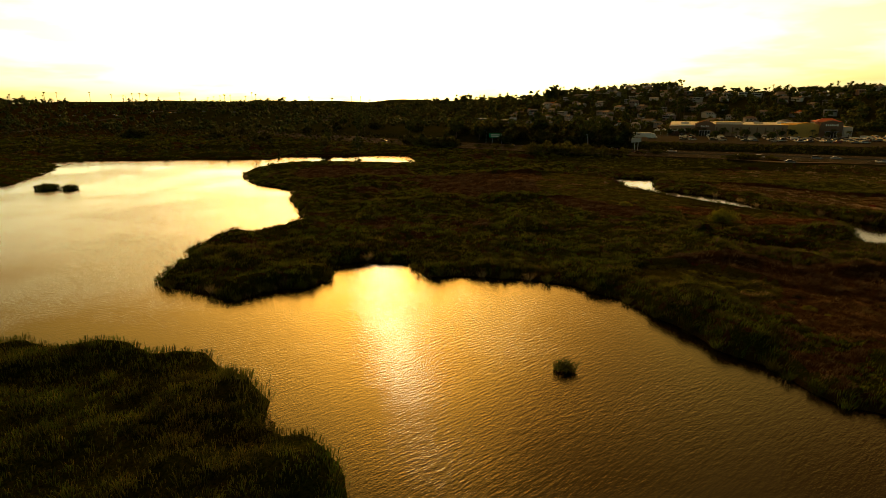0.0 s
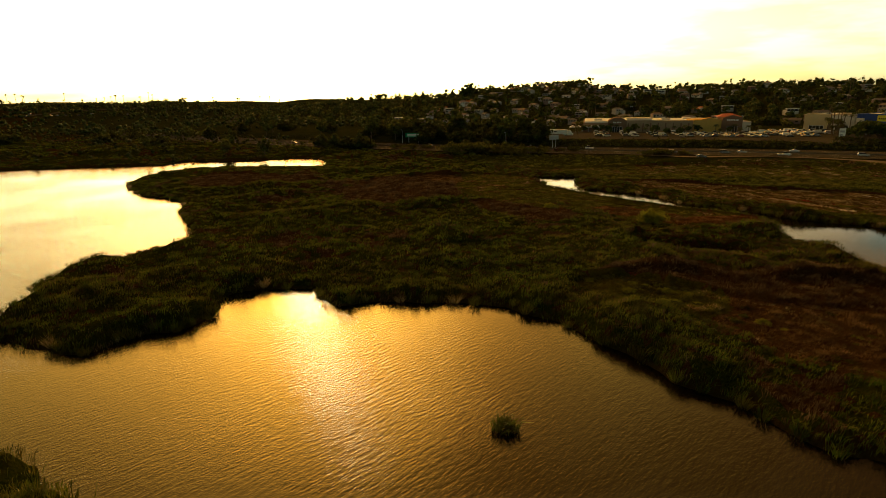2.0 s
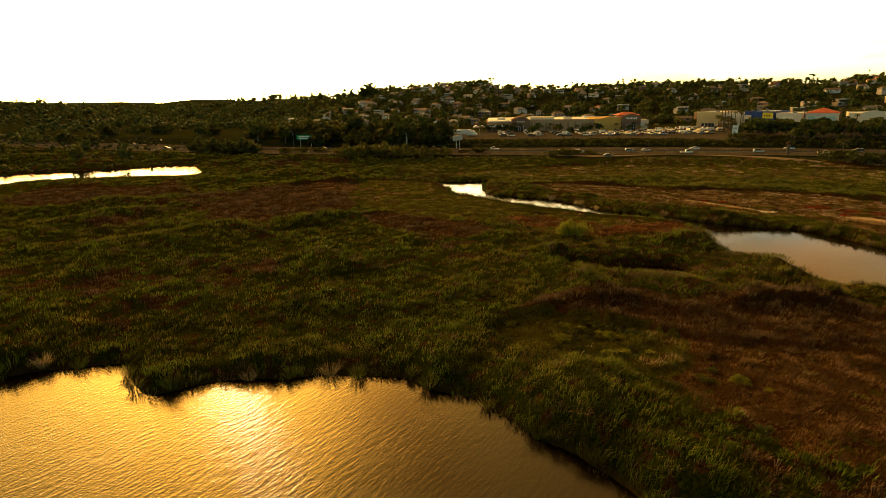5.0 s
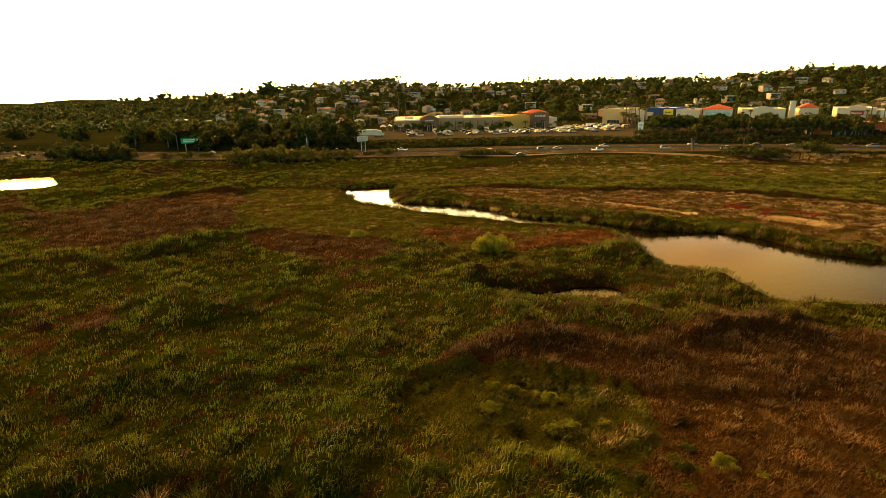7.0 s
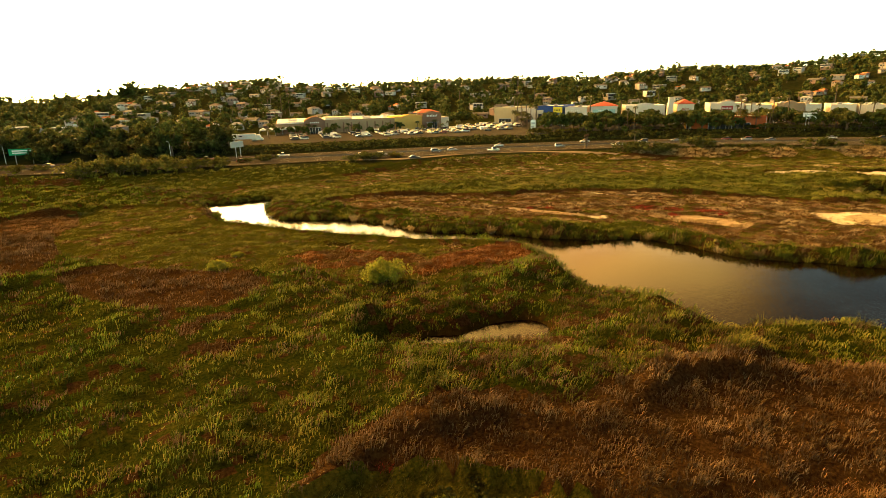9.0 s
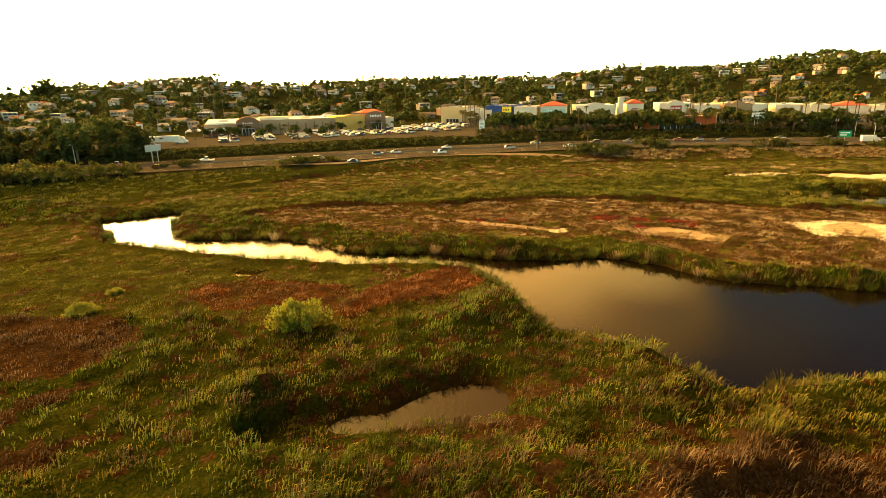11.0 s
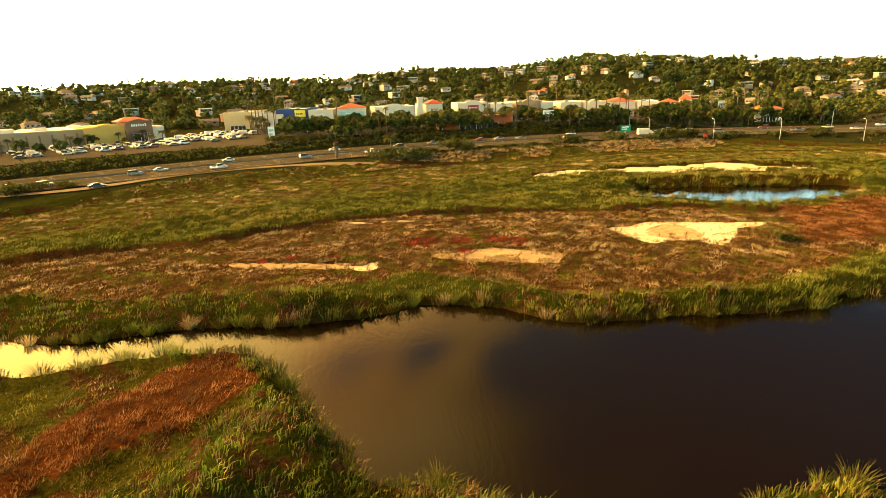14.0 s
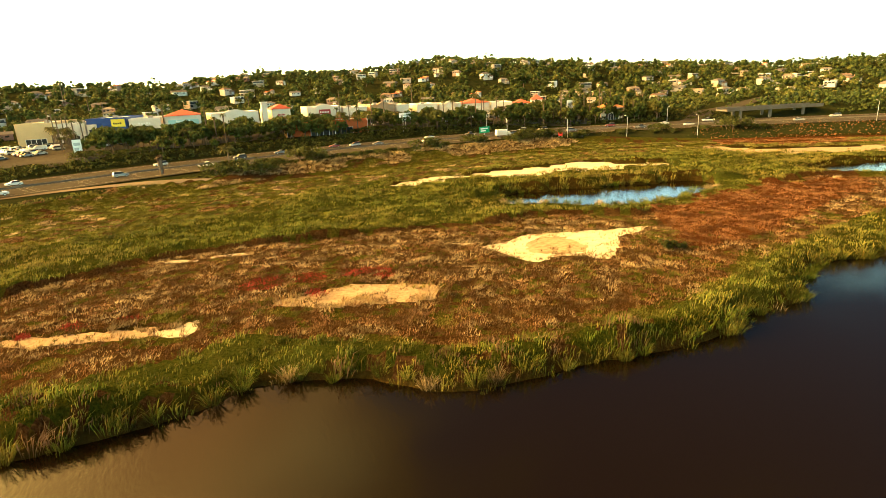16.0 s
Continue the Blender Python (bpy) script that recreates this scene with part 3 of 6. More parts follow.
def flat_patch(name, points, z, mat, label, category, wobble=0.8, seed=0, edge=0.06):
    """A low sheet of another ground, with a ragged edge and a bevelled rim."""
    line = soften(points, 0.6, True, wobble, seed, 0.7)
    mid = line.mean(0)
    bm = bmesh.new()
    top = [bm.verts.new((px, py, z)) for px, py in line + (mid - line) * 0.03]
    low = [bm.verts.new((px, py, z - edge)) for px, py in line]
    face = bm.faces.new(top)
    for k in range(len(line)):
        bm.faces.new((top[k - 1], low[k - 1], low[k], top[k]))
    bmesh.ops.triangulate(bm, faces=[face])
    bmesh.ops.recalc_face_normals(bm, faces=bm.faces)
    return tagged(part(name, bm, mat), label, category, kind="structure")


def strip(name, line, left, right, z, mat, label, category, drape=0.0):
    """A band along a line; z a height, or None to lie drape above the ground."""
    d = np.gradient(line, axis=0)
    d /= np.hypot(d[:, 0], d[:, 1])[:, None]
    normal = np.c_[-d[:, 1], d[:, 0]]
    rows = [line + normal * o for o in np.linspace(left, right, 5)]
    zs = [np.full(len(line), z) if z is not None else ground_z(r[:, 0], r[:, 1]) + drape for r in rows]
    n = len(line)
    verts = np.vstack([np.c_[r, q] for r, q in zip(rows, zs)])
    k = np.arange(n - 1)
    faces = np.vstack([np.c_[k + j * n, k + 1 + j * n, k + 1 + (j + 1) * n, k + (j + 1) * n] for j in range(4)])
    ob = from_arrays(name, verts, faces, mat, 4)
    ob.data.flip_normals()
    return tagged(ob, label, category, kind="structure")


flat_patch("salt_pan", PAN_A, 0.62, SALT, "cream salt-crusted pan among brown pickleweed", "salt pan", 0.5, 1)
INNER_A = [(175.7, 115.3), (180.8, 112.3), (181.7, 108.5), (178.9, 105.7), (173.9, 105.3), (171.5, 109.7), (172.2, 113.2)]
flat_patch("damp_patch", INNER_A, 0.632, DAMP_SALT, "damp grey-tan middle of the salt pan", "salt pan", 1.2, 8, 0.02)
flat_patch("salt_pan", PAN_B, 0.62, SALT, "long pale salt pan beside green cattails", "salt pan", 0.8, 2)
flat_patch("salt_pan", PAN_C, 0.62, SALT, "narrow pale salt patch in pickleweed", "salt pan", 0.5, 3)
flat_patch("salt_pan", PAN_F, 0.61, DIRT, "thin broken strip of bare tan earth", "salt pan", 0.6, 6)
flat_patch("salt_pan", PAN_D, 0.61, DIRT, "patchy bare tan pan ringed by pickleweed", "salt pan", 0.9, 4)
flat_patch("salt_pan", PAN_G, 0.62, SALT, "small pale salt sliver in pickleweed", "salt pan", 0.3, 9)
flat_patch("salt_pan", PAN_E, 0.66, DIRT, "broad bare tan flat near the freeway", "salt pan", 1.2, 5)

# ---------------------------------------------------------------- freeway, tracks and lots
strip("road", ROADLINE, -20.5, 20.5, 4.0, ASPHALT, "six-lane freeway of worn grey asphalt", "road")
marks_v, marks_f = [], []


def mark(p, q, width, z):
    """A painted bar on the road from p to q."""
    d = (q - p) / (np.hypot(*(q - p)) + 1e-9)
    w = np.array((-d[1], d[0])) * width / 2
    n = len(marks_v)
    marks_v.extend([(*(p - w), z), (*(q - w), z), (*(q + w), z), (*(p + w), z)])
    marks_f.append((n, n + 1, n + 2, n + 3))


def road_point(run, off):
    """A place on the road by metres along it and across it, and its heading."""
    i = min(max(int(np.searchsorted(ROADRUN, run)) - 1, 0), len(ROADLINE) - 2)
    d = (ROADLINE[i + 1] - ROADLINE[i]) / np.hypot(*(ROADLINE[i + 1] - ROADLINE[i]))
    return ROADLINE[i] + d * (run - ROADRUN[i]) + np.array((-d[1], d[0])) * off, math.atan2(d[1], d[0])


def road_at(px, py):
    """Metres along the road of the place nearest to a point."""
    s, run = beside_road(np.array([float(px)]), np.array([float(py)]))
    return float(run[0])


for off in (-5.6, -9.3, -13.0, 5.6, 9.3, 13.0):
    for r in np.arange(120, ROADRUN[-1] - 120, 14.6):
        mark(road_point(r, off)[0], road_point(r + 3.7, off)[0], 0.22, 4.008)
for off in (-17.0, -2.0, 2.0, 17.0):
    for r in np.arange(120, ROADRUN[-1] - 120, 16.0):
        mark(road_point(r, off)[0], road_point(r + 16.0, off)[0], 0.2, 4.008)
tagged(from_arrays("lane_marking", marks_v, marks_f, PAINT_LINE, 4), "faded white and yellow lane lines", "road marking", kind="stuff")

bm = bmesh.new()
previous = None
for r in np.arange(60, ROADRUN[-1] - 60, 8.0):
    (px, py), a = road_point(r, 0)
    w = Vector((-math.sin(a), math.cos(a), 0))
    ring = [bm.verts.new(Vector((px, py, 4.0)) + w * o + Vector((0, 0, h))) for o, h in ((-0.3, 0), (-0.12, 0.2), (-0.1, 0.5), (0.1, 0.5), (0.12, 0.2), (0.3, 0))]
    if previous:
        for k in range(5):
            bm.faces.new((previous[k], ring[k], ring[k + 1], previous[k + 1]))
    previous = ring
tagged(part("median_barrier", bm, STAINED), "grey concrete barrier down the freeway's middle", "barrier", kind="structure")

TRACK = soften([(128, 300), (160, 272), (195, 262), (219, 243), (240, 215), (255, 190), (281, 158), (302, 130), (308, 105), (318, 60), (322, 20)], 5, False)
strip("track", TRACK, -2.2, 2.2, None, TRAIL, "packed dirt service track below the freeway", "track", 0.25)

# ---------------------------------------------------------------- marsh plants
RNG = np.random.default_rng(5)
ZONES = {n: soften(p, 3, True, 1.2, 20 + k) for k, (n, p) in enumerate((("pen_brown", PEN_BROWN), ("pen_mauve", PEN_MAUVE), ("pen_low", PEN_LOW), ("pen_rust", PEN_RUST), ("pen_east", PEN_EAST_BROWN),
                                                                    ("pen_red", PEN_LOW_RED), ("pen_green", PEN_LOW_GREEN), ("isle", ISLE_BROWN), ("pen_west", PEN_WEST_BROWN), ("pen_orange", PEN_ORANGE), ("pen_scarlet", PEN_RED_LOW)))}
STREAK_A, STREAK_B = [(162.4, 174.2), (163.8, 168.8), (165.0, 169.2), (163.8, 174.6)], [(165.8, 167.0), (168.2, 161.6), (169.4, 162.0), (167.0, 167.4)]
BARE = [soften(p, 2, True, 0.8, k + 1) for k, p in enumerate((PAN_A, PAN_B, PAN_C, PAN_D, PAN_E, PAN_F, PAN_G))] + [soften(p, 1, True) for p in (STREAK_A, STREAK_B)]
for streak in (STREAK_A, STREAK_B):
    flat_patch("salt_pan", streak, 0.66, SALT, "thin pale salt streak in green saltgrass", "salt pan", 0.2, 11)


CRIMSON_SPOTS = ((153.2, 150.7, 3.2, 3.6), (157.2, 146.2, 2.6, 3.4), (160.7, 137.4, 3.0, 4.0), (158.8, 134.0, 2.4, 3.0), (137.3, 166.8, 1.6, 2.4), (140.0, 161.7, 1.5, 2.0), (134.4, 170.6, 1.6, 2.4), (151.2, 141.1, 1.6, 2.4))
RUSTY = soften([(219, 90), (224, 72), (234, 54), (238, 40), (228, 40), (206, 59), (192, 70), (181, 80), (176, 91), (190, 90), (200, 92)], 3, True, 2.0, 40)


def scatter(x0, x1, y0, y1, per_m2, tuft):
    """Blade places in tufts over a rectangle."""
    n = int((x1 - x0) * (y1 - y0) * per_m2 / tuft)
    x, y = RNG.uniform(x0, x1, n), RNG.uniform(y0, y1, n)
    return x, y


def blades(x, y, z, height, width, tuft, spread, lean, dome=0.0, wind=(0.34, -0.40), bent=True):
    """Arrays of thin tapering blades, several to a tuft."""
    n = len(x)
    ang, rad = RNG.uniform(0, 2 * np.pi, (n, tuft)), RNG.random((n, tuft)) ** 0.5
    bx, by = x[:, None] + spread * rad * np.cos(ang), y[:, None] + spread * rad * np.sin(ang)
    h = height[:, None] * RNG.uniform(0.6, 1.15, (n, tuft)) * (1 - dome * rad ** 2)
    turn = RNG.uniform(0, np.pi, (n, tuft))
    wx, wy = np.cos(turn) * width[:, None] / 2, np.sin(turn) * width[:, None] / 2
    sx, sy = lean * rad * np.cos(ang) + RNG.normal(0, 0.16, (n, tuft)), lean * rad * np.sin(ang) + RNG.normal(0, 0.16, (n, tuft))
    zb = np.broadcast_to(z[:, None], bx.shape)
    bow = RNG.uniform(0.1, 0.95, (n, tuft))
    mx, my, mz = bx + h * (0.6 * sx + 0.3 * wind[0]), by + h * (0.6 * sy + 0.3 * wind[1]), zb + 0.68 * h
    tx, ty = mx + h * (0.5 * sx + bow * wind[0]), my + h * (0.5 * sy + bow * wind[1])
    tz = mz + h * np.clip(0.42 - 0.3 * bow, 0.05, 0.4)
    if not bent:
        tri = np.stack([np.stack([bx - wx, by - wy, zb - 0.1], -1), np.stack([bx + wx, by + wy, zb - 0.1], -1), np.stack([tx, ty, tz], -1)], -2)
        return tri.reshape(-1, 3)
    low, tip = np.stack([bx, by, zb - 0.25], -1), np.stack([tx, ty, tz], -1)
    left, right = np.stack([mx - wx, my - wy, mz], -1), np.stack([mx + wx, my + wy, mz], -1)
    tri = np.stack([low, right, left, left, right, tip], -2)
    return tri.reshape(-1, 3)


def grow(name, pieces, mat, label, category):
    v = np.vstack(pieces)
    f = np.arange(len(v)).reshape(-1, 3)
    return tagged(from_arrays(name, v, f, mat), label, category, kind="stuff")


def classify(x, y, w, s):
    """What grows at each place, and how tall."""
    zone = {k: inside(line, x, y) for k, line in ZONES.items()}
    mound, fine, patch = value_noise(x, y, 10, 3, 2), value_noise(x, y, 3.2, 4), value_noise(x, y, 24, 8)
    east = (x > 131 - (y - 130) * 0.42) & (y > 40) | (x > 150)
    kind = np.full(len(x), "reed", dtype="U8")
    clump = value_noise(x, y, 1.9, 6, 2)
    height = 0.5 + 4.0 * mound ** 1.7 + 0.9 * (clump - 0.35)
    height = np.where(inside(ISLAND, x, y), 0.9 + 5.2 * value_noise(x, y, 9, 17, 2) ** 1.5 + 0.8 * (clump - 0.4), height)
    dry = patch + 0.5 * (fine - 0.5) > 0.76
    kind[dry & ~east] = "brown"
    withered = RNG.random(len(x)) < np.where((x > 62) & (y > 98), 0.28, 0.10) * (0.3 + 1.4 * fine)
    kind[withered & ~east & ~inside(ISLAND, x, y)] = "brown"
    # the flat island and the band below the freeway
    kind[east] = "cattail"
    height[east] = 0.7 + 1.7 * mound[east] ** 1.4 + 0.6 * (clump[east] - 0.4)
    weedy = east & (s > -80 + 30 * (patch - 0.5)) & (y < 262)
    kind[weedy] = np.where(fine[weedy] + 0.5 * (patch[weedy] - 0.5) > 0.72, "straw", np.where(fine[weedy] > 0.33, "low", "pickle"))
    height[weedy] = 0.3 + 0.5 * fine[weedy] + 0.8 * np.clip(clump[weedy] - 0.4, 0, 1)
    bank_red = weedy & (x > 300) & (y < 52) & (s > -72) & (patch > 0.3)
    kind[bank_red] = "rust"
    tall = weedy & (s > -43) & (s < -29) & (y < 215) & (patch > 0.35)
    kind[tall] = "straw"
    height[tall] = 1.5
    isle = (zone["isle"] | (line_distance(ZONES["isle"], x, y)[0] < 4)) & (w > 2.8 + 2.4 * (patch - 0.5)) & east
    mix = RNG.random(len(x)) * 0.3 + fine * 0.95
    kind[isle] = np.where(mix[isle] > np.where(w[isle] > 15, 0.70, 0.80), "straw", np.where(mix[isle] > 0.44, "pickle", "low"))
    height[isle] = 0.2 + 0.4 * fine[isle] + 1.0 * np.clip(clump[isle] - 0.4, 0, 1)
    reds = np.min([np.hypot((x - cx) / a, (y - cy) / b) for cx, cy, a, b in CRIMSON_SPOTS], axis=0)
    redder = isle & (reds + 1.6 * (fine - 0.5) < 0.8)
    kind[redder] = "crimson"
    rusty = inside(RUSTY, x, y) & (w > 5) & (mix > 0.25)
    kind[rusty] = "rust"
    fringe_low = isle & (w < 8 + 5 * (patch - 0.5)) & (mix > 0.3) & (mix < 0.78)
    kind[fringe_low] = "low"
    # the near peninsula
    for key, k, lo, hi in (("pen_brown", "brown", 0.8, 1.9), ("pen_mauve", "brown", 0.6, 1.7), ("pen_east", "brown", 0.5, 1.5), ("pen_rust", "rust", 0.6, 1.1), ("pen_west", "brown", 0.6, 1.2), ("pen_orange", "pickle", 0.4, 0.8)):
        q = zone[key] & (w > 2.5)
        kind[q] = k
        height[q] = lo + (hi - lo) * mound[q] + 0.7 * (clump[q] - 0.4)
    rim, _, _ = line_distance(ZONES["pen_east"], x, y)
    ridge = (rim < 3.2) & (w > 2.5) & ~zone["pen_red"]
    kind[ridge] = "brown"
    height[ridge] += 0.6 * (1 - rim[ridge] / 3.2)
    edge = np.minimum.reduce([line_distance(line, x, y)[0] for line in SHORES[5:]])
    pool, _, _ = line_distance(SHORES[2], x, y)
    height = np.where(pool < 7, np.minimum(height, 0.8 + 0.2 * pool), height)
    trench = np.hypot((x - 63.5) / 4.5, (y - 127) / 2.2) < 1
    height[trench] = 0.2
    bank = (x < 112) & (y > 138) & (w < 7)
    height[bank] = np.minimum(height[bank], 1.2)
    for key, bias in (("pen_low", 0.28), ("pen_red", -0.15), ("pen_green", 0.4)):
        q = zone[key] & ((w > 3.0) | (edge < 4)) & ~zone["pen_rust"] & ~zone["pen_orange"]
        kind[q] = np.where(mix[q] > 0.94, "straw", np.where(mix[q] > 0.5 + bias, "pickle", "low"))
        height[q] = 0.15 + 0.35 * fine[q] + (0.7 if key == "pen_low" else 1.3) * np.clip(clump[q] - 0.35, 0, 1)
    scarlet = zone["pen_scarlet"] & (mix > 0.35)
    kind[scarlet] = np.where(mix[scarlet] > 0.72, "rust", "pickle")
    lone = np.hypot(x - 50.3, y - 107.4) < 0.9
    kind[lone], height[lone] = "crimson", 0.8
    height[edge < 3.5] = np.minimum(height[edge < 3.5], 0.1)
    height = height * (0.72 + 0.28 * smooth(w / 3.5))
    pool, _, _ = line_distance(SHORES[3], x, y)
    lee_side = (x - 225) * 0.93 + (y - 98) * 0.36
    height = np.where((pool < 9) & (lee_side < 2), np.minimum(height, 0.35 + 0.05 * pool), np.where((pool < 7) & (lee_side > 2), np.maximum(height, 2.2 + 0.8 * (clump - 0.4)), height))
    inlet = (x > -112) & (x < 2) & (y > 284) & (y < 334)
    height[inlet] = np.minimum(height[inlet], 0.45)
    return kind, height


TALL_KINDS = ("reed", "cattail", "brown")


def thatch(kind, height, w):
    """How high the matted stems of the tall beds stand above the soil."""
    return np.where(np.isin(kind, TALL_KINDS), 0.82 * height, 0.6 * height) * smooth((w - 0.7) / 1.1)


def allowed(x, y):
    """Places where plants may stand, with their distance from water and from the road."""
    w = shore(x, y)
    s, _ = beside_road(x, y)
    keep = (w > 0.25) & (s < -29)
    for n, line in enumerate(BARE):
        d, _, _ = line_distance(line, x, y)
        chance = 0.85 * np.exp(-d / 1.1) + (0.45 * (value_noise(x, y, 3, 31) > 0.52) if n in (3, 5) else 0.012)
        keep &= ~inside(line, x, y) | (RNG.random(len(x)) < chance)
        if n == 3:
            keep |= inside(line, x, y) & (np.hypot((x - 149.6) / 2.8, (y - 132.6) / 2.3) + 0.5 * (value_noise(x, y, 2, 33) - 0.5) < 1) & (w > 0.25)
    d, _, _ = line_distance(TRACK, x, y, False)
    keep &= d > 2.4
    return x[keep], y[keep], w[keep], s[keep]


def plants():
    beds = {k: [] for k in ("reed", "cattail", "brown", "rust", "straw", "pickle", "low", "crimson")}
    stiff = ("reed", "cattail", "brown")

    def add(x, y, w, s, tuft, spread, lean, wide, boost, dome=0.0):
        kind, height = classify(x, y, w, s)
        mat = thatch(kind, height, w)
        z = ground_z(x, y, w) + mat - 0.08
        tall = np.isin(kind, TALL_KINDS)
        length = np.where(tall, 0.55 + 0.14 * height, 0.35 + 0.3 * height) * boost
        height = np.where(w < 1.9, np.maximum(length, (height - mat) * boost), length)
        width = np.where(tall, 0.072, 0.085) * wide
        for k in beds:
            q = kind == k
            if q.any():
                beds[k].append(blades(x[q], y[q], z[q], height[q], width[q], tuft, spread * (1 if k in stiff else 0.7), lean if k in stiff else lean * 1.4, dome, bent=k in stiff))

    def flats(x, y, w, s):
        """Only the places where low plants grow."""
        q = np.isin(classify(x, y, w, s)[0], TALL_KINDS)
        return x[~q], y[~q], w[~q], s[~q]

    regions = [(-100, 140, 2, 120, 9.5, 1.1, 0.18), (-110, 140, 120, 260, 4.8, 1.4, 0.08), (140, 200, 60, 215, 7.5, 1.25, 0.10), (140, 200, -60, 60, 3.6, 1.8, 0.06), (140, 200, 215, 260, 4.0, 1.8, 0.06), (200, 330, -60, 260, 4.0, 1.8, 0.07), (-60, 140, 260, 400, 1.8, 2.8, 0.04), (-330, -60, 180, 460, 0.7, 4.0, 0.02), (40, 140, -60, 2, 2, 1.7, 0.06)]
    for x0, x1, y0, y1, dense, wide, clumps in regions:
        add(*allowed(*scatter(x0, x1, y0, y1, dense, 6)), 6, 0.4 * wide ** 0.5, 0.3, wide, 0.8)
        add(*flats(*allowed(*scatter(x0, x1, y0, y1, dense * 2.2, 5))), 5, 0.3 * wide ** 0.5, 0.5, wide, 1.0, 0.2)
        add(*allowed(*scatter(x0, x1, y0, y1, clumps, 1)), 34, 0.8 * wide ** 0.5, 0.5, wide, 1.12, 0.42)
    # drooping tussocks along the water's edge
    for line in (SHORES[0], SHORES[1], SHORES[3]):
        pts = line[(line[:, 0] > -110) & (line[:, 0] < 240) & (line[:, 1] > 5) & (line[:, 1] < 262)]
        for step, reach, lo, hi, count, lean in ((1, 0.4, 1.2, 2.2, 110, 0.9), (1, 0.8, 0.7, 1.3, 30, 0.6)):
            p = pts[::step] + RNG.normal(0, 0.55, pts[::step].shape)
            w = shore(p[:, 0], p[:, 1])
            q = (w > -0.35) & (w < 1.5)
            x, y = p[q, 0], p[q, 1]
            kind = np.clip(value_noise(x, y, 5, 41, 2) * 1.6 - 0.3 + RNG.normal(0, 0.14, len(x)), 0, 0.99)
            h = RNG.uniform(lo, hi, len(x))
            z = np.maximum(ground_z(x, y), 0) - 0.1
            for k, a, b in (("reed", 0, 0.45), ("cattail", 0.45, 0.80), ("straw", 0.80, 1)):
                m = (kind >= a) & (kind < b)
                beds[k].append(blades(x[m], y[m], z[m], h[m], np.full(m.sum(), 0.055), count, reach, lean, 0.4, wind=(0.08, -0.10)))
    return beds


gw = shore(gx.ravel(), gy.ravel())
gs, _ = beside_road(gx.ravel(), gy.ravel())
wet = (gw > 0.3) & (gs < -32) & (np.abs(gx.ravel()) < 340) & (gy.ravel() > -70) & (gy.ravel() < 470)
for line in BARE:
    wet &= ~inside(line, gx.ravel(), gy.ravel())
gk, gh = classify(gx.ravel()[wet], gy.ravel()[wet], gw[wet], gs[wet])
gz[wet] += thatch(gk, gh, gw[wet])
# each bed's matted stems cover the soil; their dark colours paint the shaded gaps
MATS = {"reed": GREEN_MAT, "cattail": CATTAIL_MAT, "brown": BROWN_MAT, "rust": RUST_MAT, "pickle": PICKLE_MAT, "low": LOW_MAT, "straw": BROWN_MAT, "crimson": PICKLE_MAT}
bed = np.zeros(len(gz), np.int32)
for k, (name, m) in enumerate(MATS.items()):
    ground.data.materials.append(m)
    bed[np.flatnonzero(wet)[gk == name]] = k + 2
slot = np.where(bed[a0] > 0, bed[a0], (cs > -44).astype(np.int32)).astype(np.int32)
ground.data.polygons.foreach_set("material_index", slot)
ground.data.vertices.foreach_set("co", np.c_[gx.ravel(), gy.ravel(), gz].astype(np.float32).ravel())
ground.data.update()
BEDS = plants()
grow("reed_bed", BEDS["reed"], REED, "tall green and olive reeds lining the lagoon", "reeds")
grow("cattail_bed", BEDS["cattail"], CATTAIL, "bright green cattails on the flat island", "reeds")
grow("dead_reed_bed", BEDS["brown"], BROWN_REED, "dead brown reeds in bent patches", "reeds")
grow("rust_shrub_bed", BEDS["rust"], RUST, "rust-orange marsh shrub patch by the channel", "shrubs")
grow("dry_grass", BEDS["straw"], STRAW, "straw-coloured dry grass tufts on the flats", "grass")
grow("pickleweed", BEDS["pickle"], PICKLE, "low brown-red pickleweed covering the flats", "marsh plants")
grow("saltgrass", BEDS["low"], LOWGREEN, "low green saltgrass on the flats", "grass")
grow("glasswort", BEDS["crimson"], CRIMSON, "crimson glasswort patches round the bare pan", "marsh plants")

# ---------------------------------------------------------------- kinds of tree and shrub
def leaf_cloud(centres, radii, count, size, flat=0.75, inner=0.55):
    """Triangles turned every way, in clumps round the centres."""
    c, r = np.repeat(np.asarray(centres, float), count, 0), np.repeat(np.asarray(radii, float), count)
    d = RNG.normal(size=c.shape)
    d /= np.linalg.norm(d, axis=1)[:, None]
    p = c + d * (r * RNG.uniform(inner, 1.05, len(r)))[:, None] * np.array((1, 1, flat))
    sz = np.repeat(np.broadcast_to(size, len(centres)), count) * RNG.uniform(0.6, 1.3, len(r))
    out = d + RNG.normal(0, 0.45, c.shape)
    u = np.cross(out, RNG.normal(size=c.shape))
    u /= np.linalg.norm(u, axis=1)[:, None] + 1e-9
    v = np.cross(out, u)
    v /= np.linalg.norm(v, axis=1)[:, None] + 1e-9
    return np.stack([p - u * sz[:, None] * 0.7 - v * sz[:, None] * 0.4, p + u * sz[:, None] * 0.7 - v * sz[:, None] * 0.4, p + v * sz[:, None] * 0.8], 1).reshape(-1, 3)


def crown_part(name, tris, mat, parent, label=""):
    ob = from_arrays(name, tris, np.arange(len(tris)).reshape(-1, 3), mat)
    ob.parent = parent
    return tagged(ob, label)


